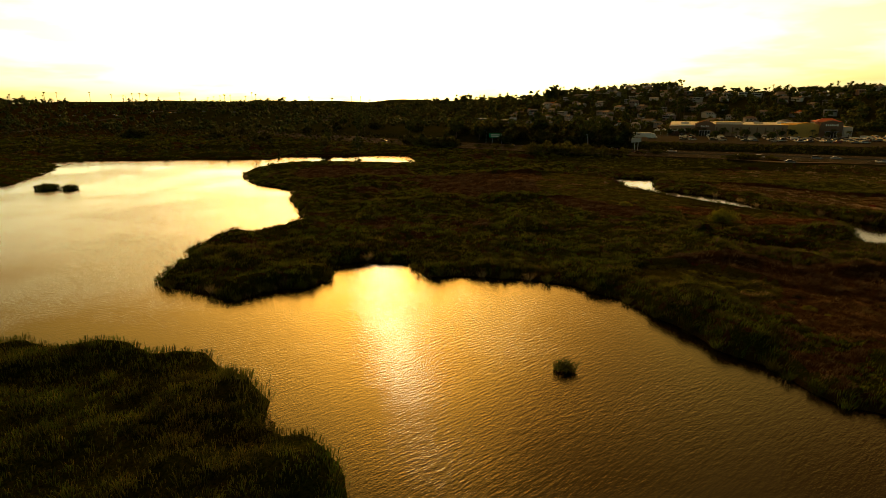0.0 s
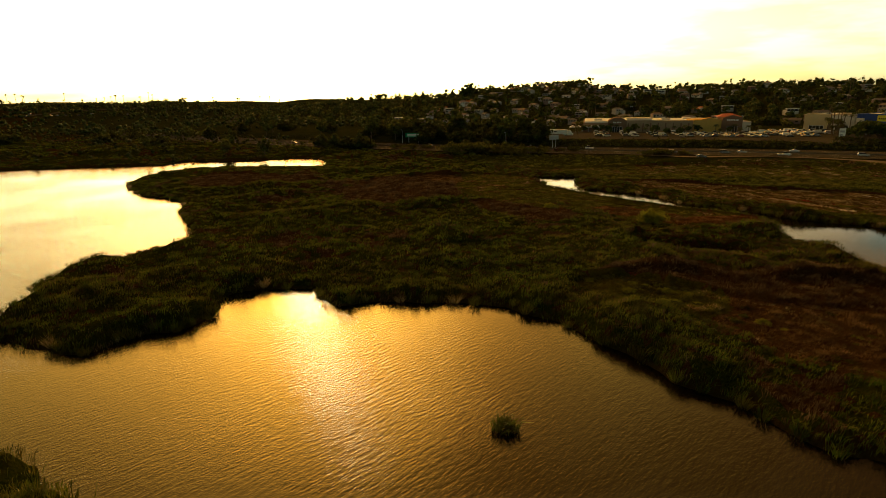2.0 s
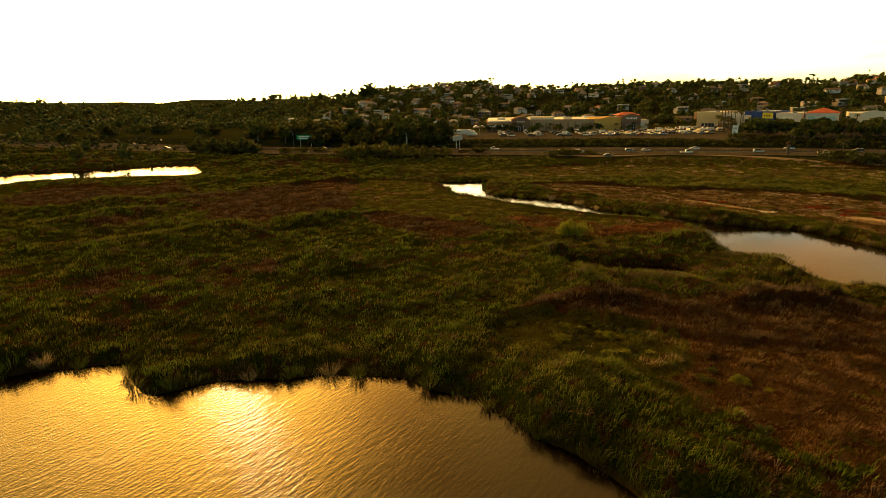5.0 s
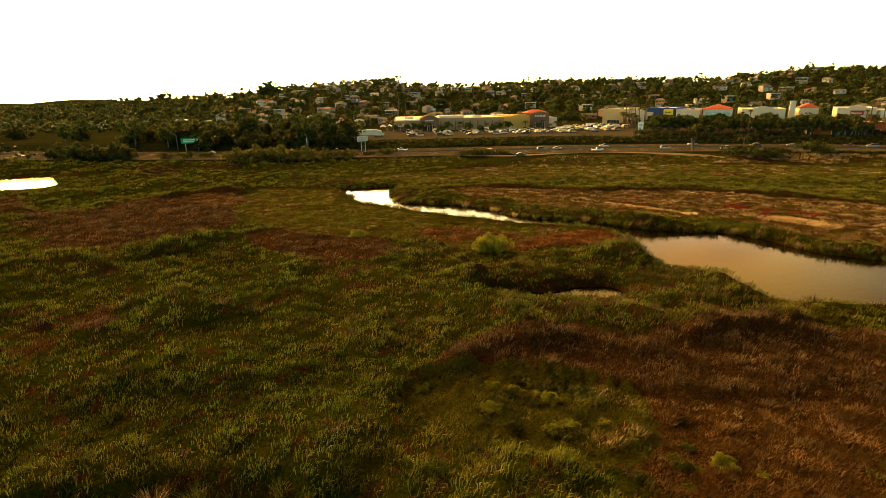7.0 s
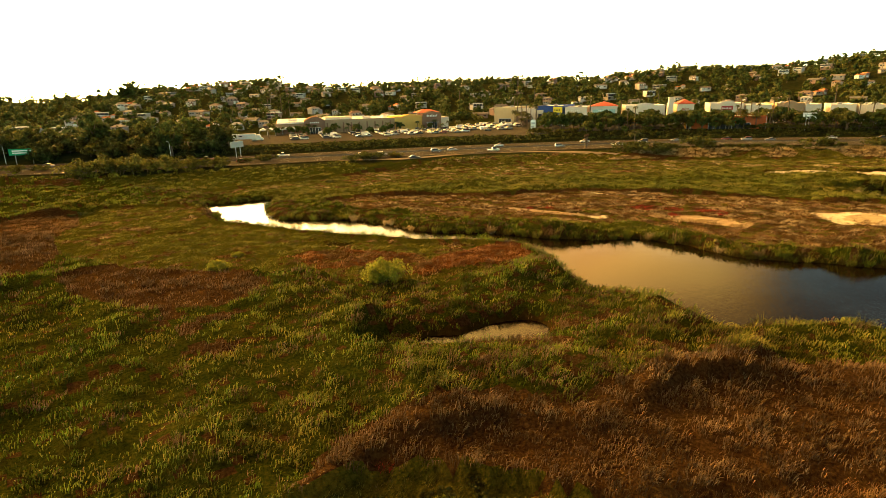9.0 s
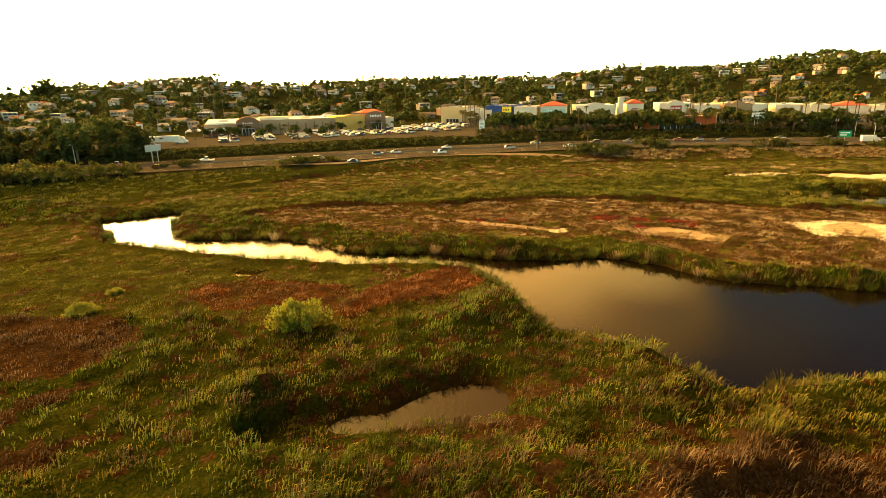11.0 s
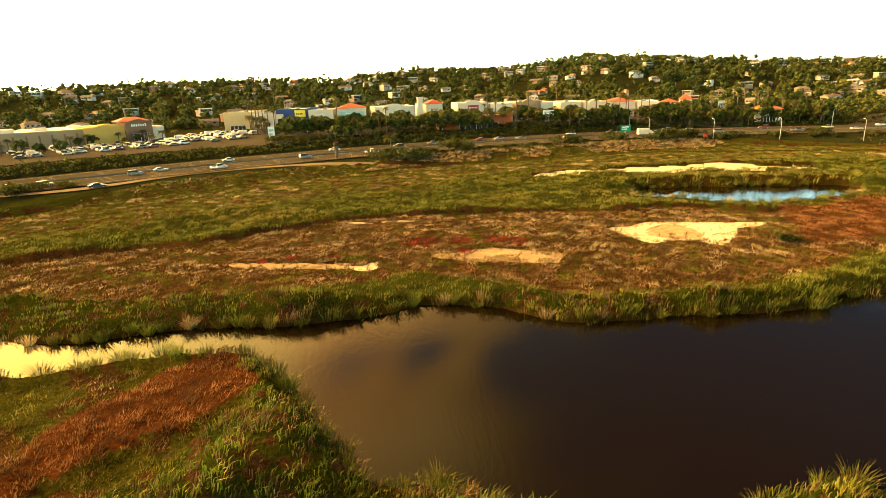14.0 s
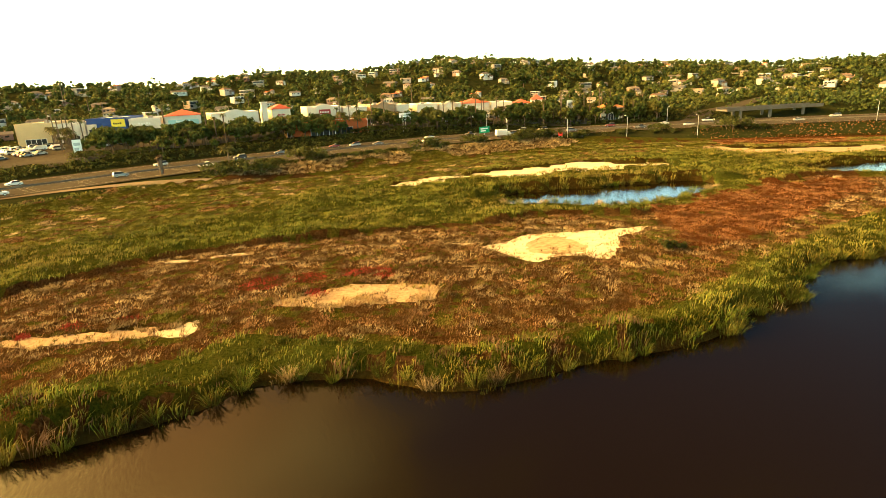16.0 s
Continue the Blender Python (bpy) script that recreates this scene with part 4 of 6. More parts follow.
def broad_tree(name, height, spread, mat, label, clumps=26, count=34, leaf=0.5, stems=1, seed=1):
    """A trunk with limbs, and a crown of leaf clumps with gaps."""
    rnd = random.Random(seed)
    root = tagged(new(name), label, "tree" if name == "tree" else "shrub")
    bm = bmesh.new()
    centres, radii = [], []
    for k in range(stems):
        bx, by = (rnd.uniform(-0.25, 0.25) * spread * (stems > 1) for _ in "ab")
        fork = Vector((bx * 1.3, by * 1.3, height * (0.36 if stems == 1 else 0.2)))
        tube(bm, [(bx, by, -0.3), (bx * 1.1, by * 1.1, fork.z * 0.5), fork], [height * 0.035, height * 0.027, height * 0.02], 5)
        for j in range(6 if stems == 1 else 3):
            a = 2 * math.pi * (j + rnd.random() * 0.6) / (6 if stems == 1 else 3)
            reach = spread * rnd.uniform(0.3, 0.46)
            tip = fork + Vector((math.cos(a) * reach, math.sin(a) * reach, height * rnd.uniform(0.16, 0.42)))
            tube(bm, [fork, fork.lerp(tip, 0.5) + Vector((0, 0, height * 0.04)), tip], [height * 0.014, height * 0.01, height * 0.004], 3)
            centres.append(tip)
            radii.append(spread * rnd.uniform(0.13, 0.2))
    while len(centres) < clumps:
        a, q, up = rnd.uniform(0, 6.283), rnd.random() ** 0.6, rnd.random()
        wide = spread * 0.46 * math.sin(math.pi * (0.18 + 0.74 * up)) ** 0.7
        centres.append(Vector((math.cos(a) * q * wide, math.sin(a) * q * wide, height * (0.34 + 0.58 * up) if stems == 1 else height * (0.14 + 0.74 * up * (1 - 0.5 * q)))))
        radii.append(spread * rnd.uniform(0.1, 0.19))
    part("trunk", bm, BARK, root)
    crown_part("crown", leaf_cloud([tuple(c) for c in centres], radii, count, leaf), mat, root)
    return root


def palm(name, height, reach, fronds, droop, label, seed=1):
    """A slender ringed trunk with a head of arching fronds."""
    rnd = random.Random(seed)
    root = tagged(new(name), label, "palm tree")
    bm = bmesh.new()
    tube(bm, [(0, 0, -0.3), (0.06, 0.02, height * 0.3), (0.12, 0.05, height * 0.7), (0.14, 0.05, height)], [0.34, 0.24, 0.2, 0.26], 7)
    part("trunk", bm, BARK, root)
    tris = []
    for k in range(fronds):
        a, lift = 2.399 * k, rnd.uniform(-0.35, 1.0)
        side = Vector((-math.sin(a), math.cos(a), 0))
        last = Vector((0.14, 0.05, height))
        for j in range(1, 6):
            u = j / 5
            out = reach * rnd.uniform(0.92, 1.06) * (u * (1 - 0.15 * u))
            here = Vector((0.14 + math.cos(a) * out, 0.05 + math.sin(a) * out, height + reach * (lift * u * 0.8 - droop * u * u * (0.8 + 0.3 * lift))))
            w = reach * 0.17 * math.sin(math.pi * min(0.97, 0.15 + 0.8 * u))
            down = Vector((0, 0, -0.35 * w))
            for sgn in (-1, 1):
                tris += [last, here, last.lerp(here, 0.6) + side * sgn * w + down]
            last = here
    crown_part("crown", np.array([tuple(p) for p in tris]), PALMLEAF, root)
    return root


def place(proto, x, y, turn=None, scale=1.0, z=None):
    """A copy of a kind of thing on the ground."""
    if z is None:
        px, py = np.array([float(x)]), np.array([float(y)])
        far = y > 330 or x > 245
        h = float(ground_z(px, py, np.array([60.0]) if far and x > -60 else None)[0])
    else:
        h = z
    m = pose(x, y, h, 0, 0, random.uniform(0, 360) if turn is None else turn)
    ob = copy_thing(proto, m)
    ob.scale = (scale, scale, scale * (random.uniform(0.92, 1.1) if scale != 1.0 else 1.0))
    return ob


def retire(*protos):
    """Removes the patterns that were only there to be copied."""
    for p in protos:
        for o in (*p.children_recursive, p):
            bpy.data.objects.remove(o)


ROUND = broad_tree("tree", 7.5, 7.0, WOODS, "round green parking lot tree with a thin trunk", 20, 22, 0.8, 1, 3)
TALL = broad_tree("tree", 14, 10, WOODS, "tall dark eucalyptus with an open crown", 28, 24, 1.0, 1, 4)
SPREAD = broad_tree("tree", 10, 13, DARKLEAF, "broad dark tree beside the freeway", 44, 34, 1.0, 3, 5)
MOUND = broad_tree("shrub", 4.2, 8.0, DARKLEAF, "dark green rounded shrub at the marsh edge", 28, 34, 0.4, 5, 6)
LOW = broad_tree("shrub", 1.9, 3.0, DARKLEAF, "small dark shrub standing in the marsh", 20, 30, 0.26, 4, 7)
WILLOW = broad_tree("shrub", 5.0, 9.0, LOWGREEN, "large green willow shrub below the freeway", 40, 50, 0.4, 5, 8)
FAN = palm("palm_tree", 12, 1.9, 26, 0.9, "tall fan palm with a small round head", 1)
DATE = palm("palm_tree", 6.5, 3.2, 34, 0.75, "date palm with long arching fronds", 2)

# the shrubs that stand alone in the marsh
near_shrub = tagged(broad_tree("shrub", 3.4, 5.6, SHRUB, "yellow-green shrub lit by the low sun", 60, 130, 0.17, 6, 9), group="yellow-green shrubs")
near_shrub.matrix_world = pose(74.6, 146.0, 0.7) @ Matrix.Diagonal((1.0, 1.0, 1.5, 1))
for x, y, sc in ((57.2, 172.5, 0.62), (65.5, 152.5, 0.4), (44.5, 88.0, 0.42), (37.5, 94.5, 0.34), (62.5, 178.0, 0.35)):
    place(near_shrub, x, y, None, sc)
rnd = random.Random(31)
for k in range(26):
    x, y = rnd.gauss(51, 5.5), rnd.gauss(97, 6.5)
    if inside(ZONES["pen_green"], np.array([x]), np.array([y]))[0] or k % 3 == 0:
        place(near_shrub, x, y, None, rnd.uniform(0.16, 0.34))
for k in range(44):
    x, y = rnd.gauss(53, 6), rnd.gauss(94, 8)
    here = (np.array([x]), np.array([y]))
    if inside(ZONES["pen_green"], *here)[0] or (inside(ZONES["pen_red"], *here)[0] and k % 2):
        tagged(place(LOW, x, y, None, rnd.uniform(0.3, 0.62)), group="low marsh bushes")
for x, y, sc in ((152.6, 190.8, 1.0), (175.2, 92.3, 1.1), (65.3, 273.3, 1.7), (209, 196, 0.7), (43, 247, 1.1), (171, 198, 0.9), (175.5, 196, 1.0), (180, 194, 0.8), (182, 187, 0.7), (118, 250, 0.9)):
    tagged(place(LOW, x, y, None, sc), group="marsh shrubs")
for x, y, sc in ((150, 278, 1.0), (157, 282, 0.8), (144, 281, 0.75), (118, 309, 1.0), (110, 312, 0.7), (64, 316, 0.9), (-17, 376, 1.2), (-8, 372, 0.9), (23, 356, 0.9), (32, 352, 0.9), (41, 350, 0.8), (249, 212, 1.5), (247, 218, 1.2), (253, 207, 1.1)):
    tagged(place(MOUND, x, y, None, sc), group="freeway-side shrubs")
for x, y, sc in ((52, 324, 1.3), (60, 322, 1.5), (70, 316, 1.5), (79, 312, 1.35), (88, 309, 1.2), (97, 305, 1.0), (152, 284, 0.8), (164, 279, 0.6)):
    tagged(place(WILLOW, x, y, None, sc), group="willow shrubs")
rnd = random.Random(12)
for k in range(46):
    run = road_at(262, 205) + k * 5.2 + rnd.uniform(-2, 2)
    (x, y), _ = road_point(run, -rnd.uniform(24, 30))
    tagged(place(LOW if rnd.random() < 0.6 else MOUND, x, y, None, rnd.uniform(0.9, 1.7) if rnd.random() < 0.6 else rnd.uniform(0.5, 0.8)), group="freeway verge shrubs")
place(DATE, 248.5, 216.5, None, 1.3)
for x, y, sc in ((-23, 386, 0.85), (-14, 379, 0.9), (-6, 372, 0.8), (1, 367, 0.95), (6, 363, 0.7)):
    tagged(place(SPREAD, x, y, None, sc), group="trees before the freeway")

# a dead palm stub by the road
stub = tagged(new("dead_palm"), "bare dead palm trunk with a ragged brown top", "palm tree")
bm = bmesh.new()
tube(bm, [(0, 0, -0.4), (0.1, 0, 3), (0, 0.05, 6.4), (0, 0, 7.0)], [0.75, 0.6, 0.8, 0.5], 8)
part("trunk", bm, BARK, stub)
crown_part("crown", leaf_cloud([(0, 0, 7.2), (0.5, 0.2, 6.6), (-0.6, 0, 6.8), (0.2, -0.6, 7.6)], [1.0, 0.8, 0.8, 0.7], 60, 0.5), BROWN_REED, stub)
stub.matrix_world = pose(242.6, 238, 2.2)


# reed clumps that stand in open water
def reed_islet(x, y, radius, height, n, label):
    a, q = RNG.uniform(0, 6.283, n), RNG.random(n) ** 0.5 * radius
    px, py = x + q * np.cos(a), y + q * np.sin(a)
    h = height * (1.1 - 0.5 * q / radius)
    tri = blades(px, py, np.full(n, -0.1), h, np.full(n, 0.07 * max(1, radius / 1.5)), 6, 0.3, 0.7)
    ob = from_arrays("reed_islet", tri, np.arange(len(tri)).reshape(-1, 3), REED)
    tagged(ob, label, "reeds", "reed islets")


reed_islet(15.1, 64.3, 1.1, 1.7, 70, "small dark reed tuft alone in the lagoon")
reed_islet(-157, 217, 4.0, 2.6, 160, "dark reed islet in open water")
reed_islet(-147.5, 216.5, 3.0, 2.2, 110, "smaller dark reed islet in open water")


# ---------------------------------------------------------------- woods on the hill
RAMP = soften([(386, 60), (400, 48), (430, 30), (470, 4), (540, -30)], 6, False)
OVERPASS_LINE = np.array([(404.0, 32.0), (420.0, -17.0)])
HOUSE_SPOTS, tries = [], 0
rnd = random.Random(21)
first, last = road_at(0, 388), road_at(388, -120)
while len(HOUSE_SPOTS) < 290 and tries < 9000:
    tries += 1
    (x, y), a = road_point(rnd.uniform(first - 120, last), 182 + 330 * rnd.random() ** 1.15)
    if all((x - p[0]) ** 2 + (y - p[1]) ** 2 > 15 ** 2 for p in HOUSE_SPOTS):
        HOUSE_SPOTS.append((x, y, a))


def lump_cloud(centres, radii, flat=0.8):
    """Closed, uneven leafy lumps, 32 faces each."""
    bm = bmesh.new()
    bmesh.ops.create_icosphere(bm, subdivisions=1, radius=1)
    base, faces = np.array([v.co for v in bm.verts]), np.array([[v.index for v in f.verts] for f in bm.faces])
    bm.free()
    n = len(centres)
    v = base[None] * RNG.uniform(0.72, 1.25, (n, len(base), 1)) + RNG.normal(0, 0.12, (n, len(base), 3))
    v = v * np.asarray(radii)[:, None, None] * np.array((1, 1, flat)) + np.asarray(centres)[:, None]
    f = faces[None] + (np.arange(n) * len(base))[:, None, None]
    return v.reshape(-1, 3), f.reshape(-1, 3)


def woods(name, label, n, x0, x1, y0, y1, lo, hi, near, far, cover, lumps, leaves, mat, category="woods"):
    """Many trees too far and too close together to count: lumps of foliage with loose leaves round them."""
    x, y = RNG.uniform(x0, x1, n), RNG.uniform(y0, y1, n)
    s, run = beside_road(x, y)
    keep = (s > near) & (s < far) & (value_noise(x, y, 60, 9) + RNG.uniform(-0.3, 0.3, n) > cover)
    for line in (RAMP, OVERPASS_LINE):
        keep &= line_distance(line, x, y, False)[0] > 8
    for hx, hy, a in HOUSE_SPOTS:
        fx, fy = hx + math.sin(a) * 10, hy - math.cos(a) * 10
        keep &= (np.hypot(x - hx, y - hy) > 5.2) & (np.hypot(x - fx, y - fy) > 1.6)
    x, y = x[keep], y[keep]
    z = ground_z(x, y)
    big = RNG.uniform(lo, hi, len(x)) * (0.7 + 0.6 * value_noise(x, y, 40, 14))
    tall = np.where(RNG.random(len(x)) < 0.12, 1.7, 1.0)
    centres, radii = [], []
    for k in range(lumps):
        off = np.clip(RNG.normal(0, 0.42, (len(x), 3)), -0.75, 0.75) * big[:, None]
        centres.append(np.c_[x, y, z + big * (0.75 + 0.25 * k / lumps) * tall] + off * np.c_[1 / tall, 1 / tall, 0.6 * tall])
        radii.append(big * RNG.uniform(0.46, 0.82, len(x)) / tall ** 0.5)
    centres, radii = np.vstack(centres), np.hstack(radii)
    v, f = lump_cloud(centres, radii * 0.6)
    loose = leaf_cloud(centres, radii, leaves, radii * 0.34, 0.85, 0.5)
    f2 = np.arange(len(loose)).reshape(-1, 3) + len(v)
    return tagged(from_arrays(name, np.vstack([v, loose]), np.vstack([f, f2]), mat), label, category, kind="stuff")


woods("hillside_woods", "dense green trees between the hillside houses", 15500, -500, 1000, -330, 980, 3.0, 5.4, 168, 560, 0.0, 3, 17, WOODS)
woods("roadside_woods", "dark trees between the ramp and the hillside", 2600, 388, 560, -180, 78, 1.3, 3.2, 25, 172, 0.25, 2, 8, WOODS)
woods("verge_scrub", "dark scrub along the freeway verge", 5200, 225, 430, -150, 264, 0.35, 0.9, -45, -22.5, 0.34, 1, 5, DARKLEAF, "scrub")
woods("red_scrub", "red-brown scrub on the freeway bank", 5200, 330, 410, -150, 56, 0.35, 0.8, -47, -22.5, 0.18, 1, 5, RUST, "scrub")
woods("distant_woods", "flat distant belt of dark trees", 7000, -1400, 120, 520, 1500, 3.5, 6.5, -900, 175, 0.30, 2, 4, WOODS)
woods("west_scrub", "dark scrub on the flat land beyond the lagoon", 5200, -760, -30, 330, 640, 1.2, 3.2, -420, 30, 0.30, 1, 4, DARKLEAF, "scrub")
woods("slope_scrub", "scrub on the bank behind the stores", 3000, -120, 620, -280, 720, 0.9, 1.9, 112, 190, 0.38, 1, 5, WOODS, "scrub")

# ---------------------------------------------------------------- stores along the freeway
TAN = plain("tan stucco", (0.36, 0.25, 0.15), 0.85)
BROWN_WALL = plain("brown stucco", (0.22, 0.13, 0.085), 0.85)
YELLOW_WALL = plain("ochre stucco", (0.60, 0.38, 0.10), 0.85)
# pale stucco with the golden sunlight of its side wall tinted in
PALE_OCHRE = plain("golden sunlit stucco", (0.62, 0.48, 0.26), 0.85)
CREAM = plain("cream stucco", (0.68, 0.60, 0.47), 0.85)
WHITE_WALL = plain("white stucco", (0.66, 0.60, 0.50), 0.85)
WHITE_ROOF = plain("white roof membrane", (0.74, 0.72, 0.68), 0.7)
GREY_ROOF = plain("grey roof gravel", (0.30, 0.28, 0.25), 0.9)
RED_ROOF = plain("red tile roof", (0.50, 0.10, 0.05), 0.8)
RUST_ROOF = plain("orange clay tile roof", (0.48, 0.19, 0.08), 0.85)
BLUE_WALL = plain("blue painted panel", (0.02, 0.05, 0.22), 0.5)
TEAL = plain("pale teal panel", (0.36, 0.52, 0.52), 0.6)
ORANGE_WALL = plain("orange-red stucco", (0.42, 0.11, 0.035), 0.85)
BRIGHT_ORANGE = plain("bright orange stucco", (0.75, 0.34, 0.05), 0.8)
SIGN_YELLOW = plain("yellow sign face", (0.85, 0.66, 0.02), 0.5)
SIGN_WHITE = plain("white sign face", (0.80, 0.78, 0.72), 0.5)
SIGN_RED = plain("dark red sign face", (0.28, 0.03, 0.03), 0.5)
SIGN_GREEN = plain("green road sign face", (0.02, 0.28, 0.10), 0.5)
STEEL = plain("galvanised steel", (0.42, 0.42, 0.40), 0.45, 0.8)
FRAME_WHITE = plain("white trim", (0.74, 0.72, 0.68), 0.6)
GLASS = plain("dark window glass", (0.03, 0.035, 0.04), 0.08, vary=0.3)
RUBBER = plain("black rubber", (0.02, 0.02, 0.02), 0.8)
HUB = plain("alloy rim", (0.5, 0.5, 0.5), 0.35, 0.9)
LAMP_RED = plain("red lamp glass", (0.30, 0.01, 0.01), 0.25)
LAMP_CLEAR = plain("clear lamp glass", (0.75, 0.75, 0.70), 0.15)


def block(parent, name, mat, x0, x1, y0, y1, z0, z1, label=""):
    bm = bmesh.new()
    box(bm, x0, x1, y0, y1, z0, z1)
    if min(x1 - x0, y1 - y0, z1 - z0) > 0.5:
        bmesh.ops.bevel(bm, geom=bm.edges[:], offset=0.05, segments=1, affect="EDGES")
    return part(name, bm, mat, parent, label)


def hip(parent, name, mat, x0, x1, y0, y1, z0, z1, over=0.6, ridge=0.5, label=""):
    """A hipped roof with eaves; ridge 0 comes to a point, ridge 1 is a gable along x."""
    x0, x1, y0, y1 = x0 - over, x1 + over, y0 - over, y1 + over
    long_x = (x1 - x0) >= (y1 - y0)
    short = (y1 - y0 if long_x else x1 - x0) / 2
    inset = short * (1 - ridge) if ridge < 1 else 0.0
    cx, cy = (x0 + x1) / 2, (y0 + y1) / 2
    a, b = ((x0 + inset, cy, z1), (x1 - inset, cy, z1)) if long_x else ((cx, y0 + inset, z1), (cx, y1 - inset, z1))
    bm = bmesh.new()
    low = [bm.verts.new(p) for p in ((x0, y0, z0), (x1, y0, z0), (x1, y1, z0), (x0, y1, z0))]
    eave = [bm.verts.new((v.co.x, v.co.y, z0 + 0.18)) for v in low]
    p, q = bm.verts.new(a), bm.verts.new(b)
    bm.faces.new(low[::-1])
    for k in range(4):
        bm.faces.new((low[k], low[(k + 1) % 4], eave[(k + 1) % 4], eave[k]))
    if long_x:
        bm.faces.new((eave[0], eave[1], q, p)), bm.faces.new((eave[1], eave[2], q)), bm.faces.new((eave[2], eave[3], p, q)), bm.faces.new((eave[3], eave[0], p))
    else:
        bm.faces.new((eave[0], eave[1], p)), bm.faces.new((eave[1], eave[2], q, p)), bm.faces.new((eave[2], eave[3], q)), bm.faces.new((eave[3], eave[0], p, q))
    return part(name, bm, mat, parent, label)


def gable_front(parent, name, mat, x0, x1, y0, y1, z0, z1, z2, arch=False, label=""):
    """A portal whose front rises to a gable or a shallow arch."""
    bm = bmesh.new()
    n = 8 if arch else 2
    top = [((x0 + (x1 - x0) * k / n), z1 + (z2 - z1) * (math.sin(math.pi * k / n) if arch else 1 - abs(2 * k / n - 1))) for k in range(n + 1)]
    ring = [(x0, z0), (x1, z0), *reversed(top)]
    f, b = [bm.verts.new((x, y0, z)) for x, z in ring], [bm.verts.new((x, y1, z)) for x, z in ring]
    bm.faces.new(f), bm.faces.new(b[::-1])
    for k in range(len(ring)):
        bm.faces.new((f[k - 1], b[k - 1], b[k], f[k]))
    bmesh.ops.recalc_face_normals(bm, faces=bm.faces)
    return part(name, bm, mat, parent, label)


def sign_bars(parent, x, y, z, wide, high, bars, mat):
    """Lettering too far to read, as plain bars."""
    step = wide / bars
    for k in range(bars):
        block(parent, "sign_letter", mat, x + k * step, x + k * step + step * 0.62, y, y + 0.1, z, z + high * (1 if k % 3 else 1.25))


def glazing(parent, x0, x1, y, z0, z1, panes):
    """A shop front: each pane set back in a frame."""
    block(parent, "window_frame", FRAME_WHITE, x0 - 0.12, x1 + 0.12, y - 0.10, y + 0.05, z0 - 0.05, z1 + 0.15)
    step = (x1 - x0) / panes
    for k in range(panes):
        block(parent, "window", GLASS, x0 + k * step + 0.1, x0 + (k + 1) * step - 0.1, y - 0.14, y - 0.11, z0, z1)


def building(name, label, p0, p1, z, category="store"):
    """An empty at the front left foot, x along the front, y towards the hill; and the front's length."""
    d = Vector((p1[0] - p0[0], p1[1] - p0[1]))
    root = tagged(new(name), label, category)
    root.matrix_world = pose(p0[0], p0[1], z, 0, 0, math.degrees(math.atan2(d.y, d.x)))
    return root, d.length


def big_store():
    b, n = building("big_store", "long tan discount store with a white roof and brown portals", (165, 425), (275, 380), 7.4)
    block(b, "wall", TAN, 34, 81, 0, 74, -0.5, 7.6)
    block(b, "wall", TAN, 4, 34, 4, 70, -0.5, 6.6)
    block(b, "roof", WHITE_ROOF, 5, 113, 2.0, 72, 6.62, 7.62, "white membrane roof")
    block(b, "parapet", TAN, 34, 81, 0, 0.6, 7.6, 8.3)
    block(b, "wall", YELLOW_WALL, 81, 99.5, -1.2, 30, -0.5, 8.6, "ochre wall section")
    gable_front(b, "parapet", YELLOW_WALL, 86, 99, -1.3, 8, 8.6, 8.8, 10.0, True)
    gable_front(b, "portal", BROWN_WALL, 99.6, 112.6, -3.2, 14, -0.5, 10.2, 11.9, False, "brown entrance portal")
    hip(b, "portal_roof", RED_ROOF, 97.5, 112.5, 1, 15, 10.6, 12.8, 0.3, 0.3, "dull red hipped roof")
    sign_bars(b, 102.5, -3.35, 8.0, 7.6, 1.1, 7, SIGN_WHITE)
    glazing(b, 103, 109.5, -3.2, 0, 4.2, 4)
    block(b, "awning", GREY_ROOF, 102, 110.5, -5.2, -3.2, 4.3, 4.6)
    block(b, "wall", CREAM, 112.6, 119, 0, 40, -0.5, 7.4)
    gable_front(b, "portal", BROWN_WALL, 22, 35, -2.6, 12, -0.5, 8.2, 10.6, True, "brown arched portal")
    glazing(b, 25, 32, -2.6, 0, 3.8, 4)
    sign_bars(b, 25.5, -2.75, 6.6, 6, 0.7, 5, SIGN_WHITE)
    for k in range(6):
        block(b, "roof_unit", CREAM if k % 2 else WHITE_ROOF, 12 + 17 * k, 18 + 17 * k, 18 + (k * 13) % 30, 24 + (k * 13) % 30, 7.6, 9.0)
    block(b, "roof_screen", CREAM, 36, 54, 12, 30, 7.6, 9.6)
    block(b, "wall", BROWN_WALL, 4, 22, 2, 4, -0.5, 4.2)
    for k in range(9):
        block(b, "pilaster", BROWN_WALL, 36 + 5.2 * k, 36.8 + 5.2 * k, -0.35, 0, -0.5, 6.4)
    for k in range(5):
        gable_front(b, "canopy", WHITE_ROOF, -6 + 4.6 * k, -1.8 + 4.6 * k, -6, 2, 3.4, 3.6, 4.8, False, "white garden canopy")
        block(b, "canopy_post", STEEL, -5.9 + 4.6 * k, -5.7 + 4.6 * k, -5.9, -5.7, -0.5, 3.4)
    return b


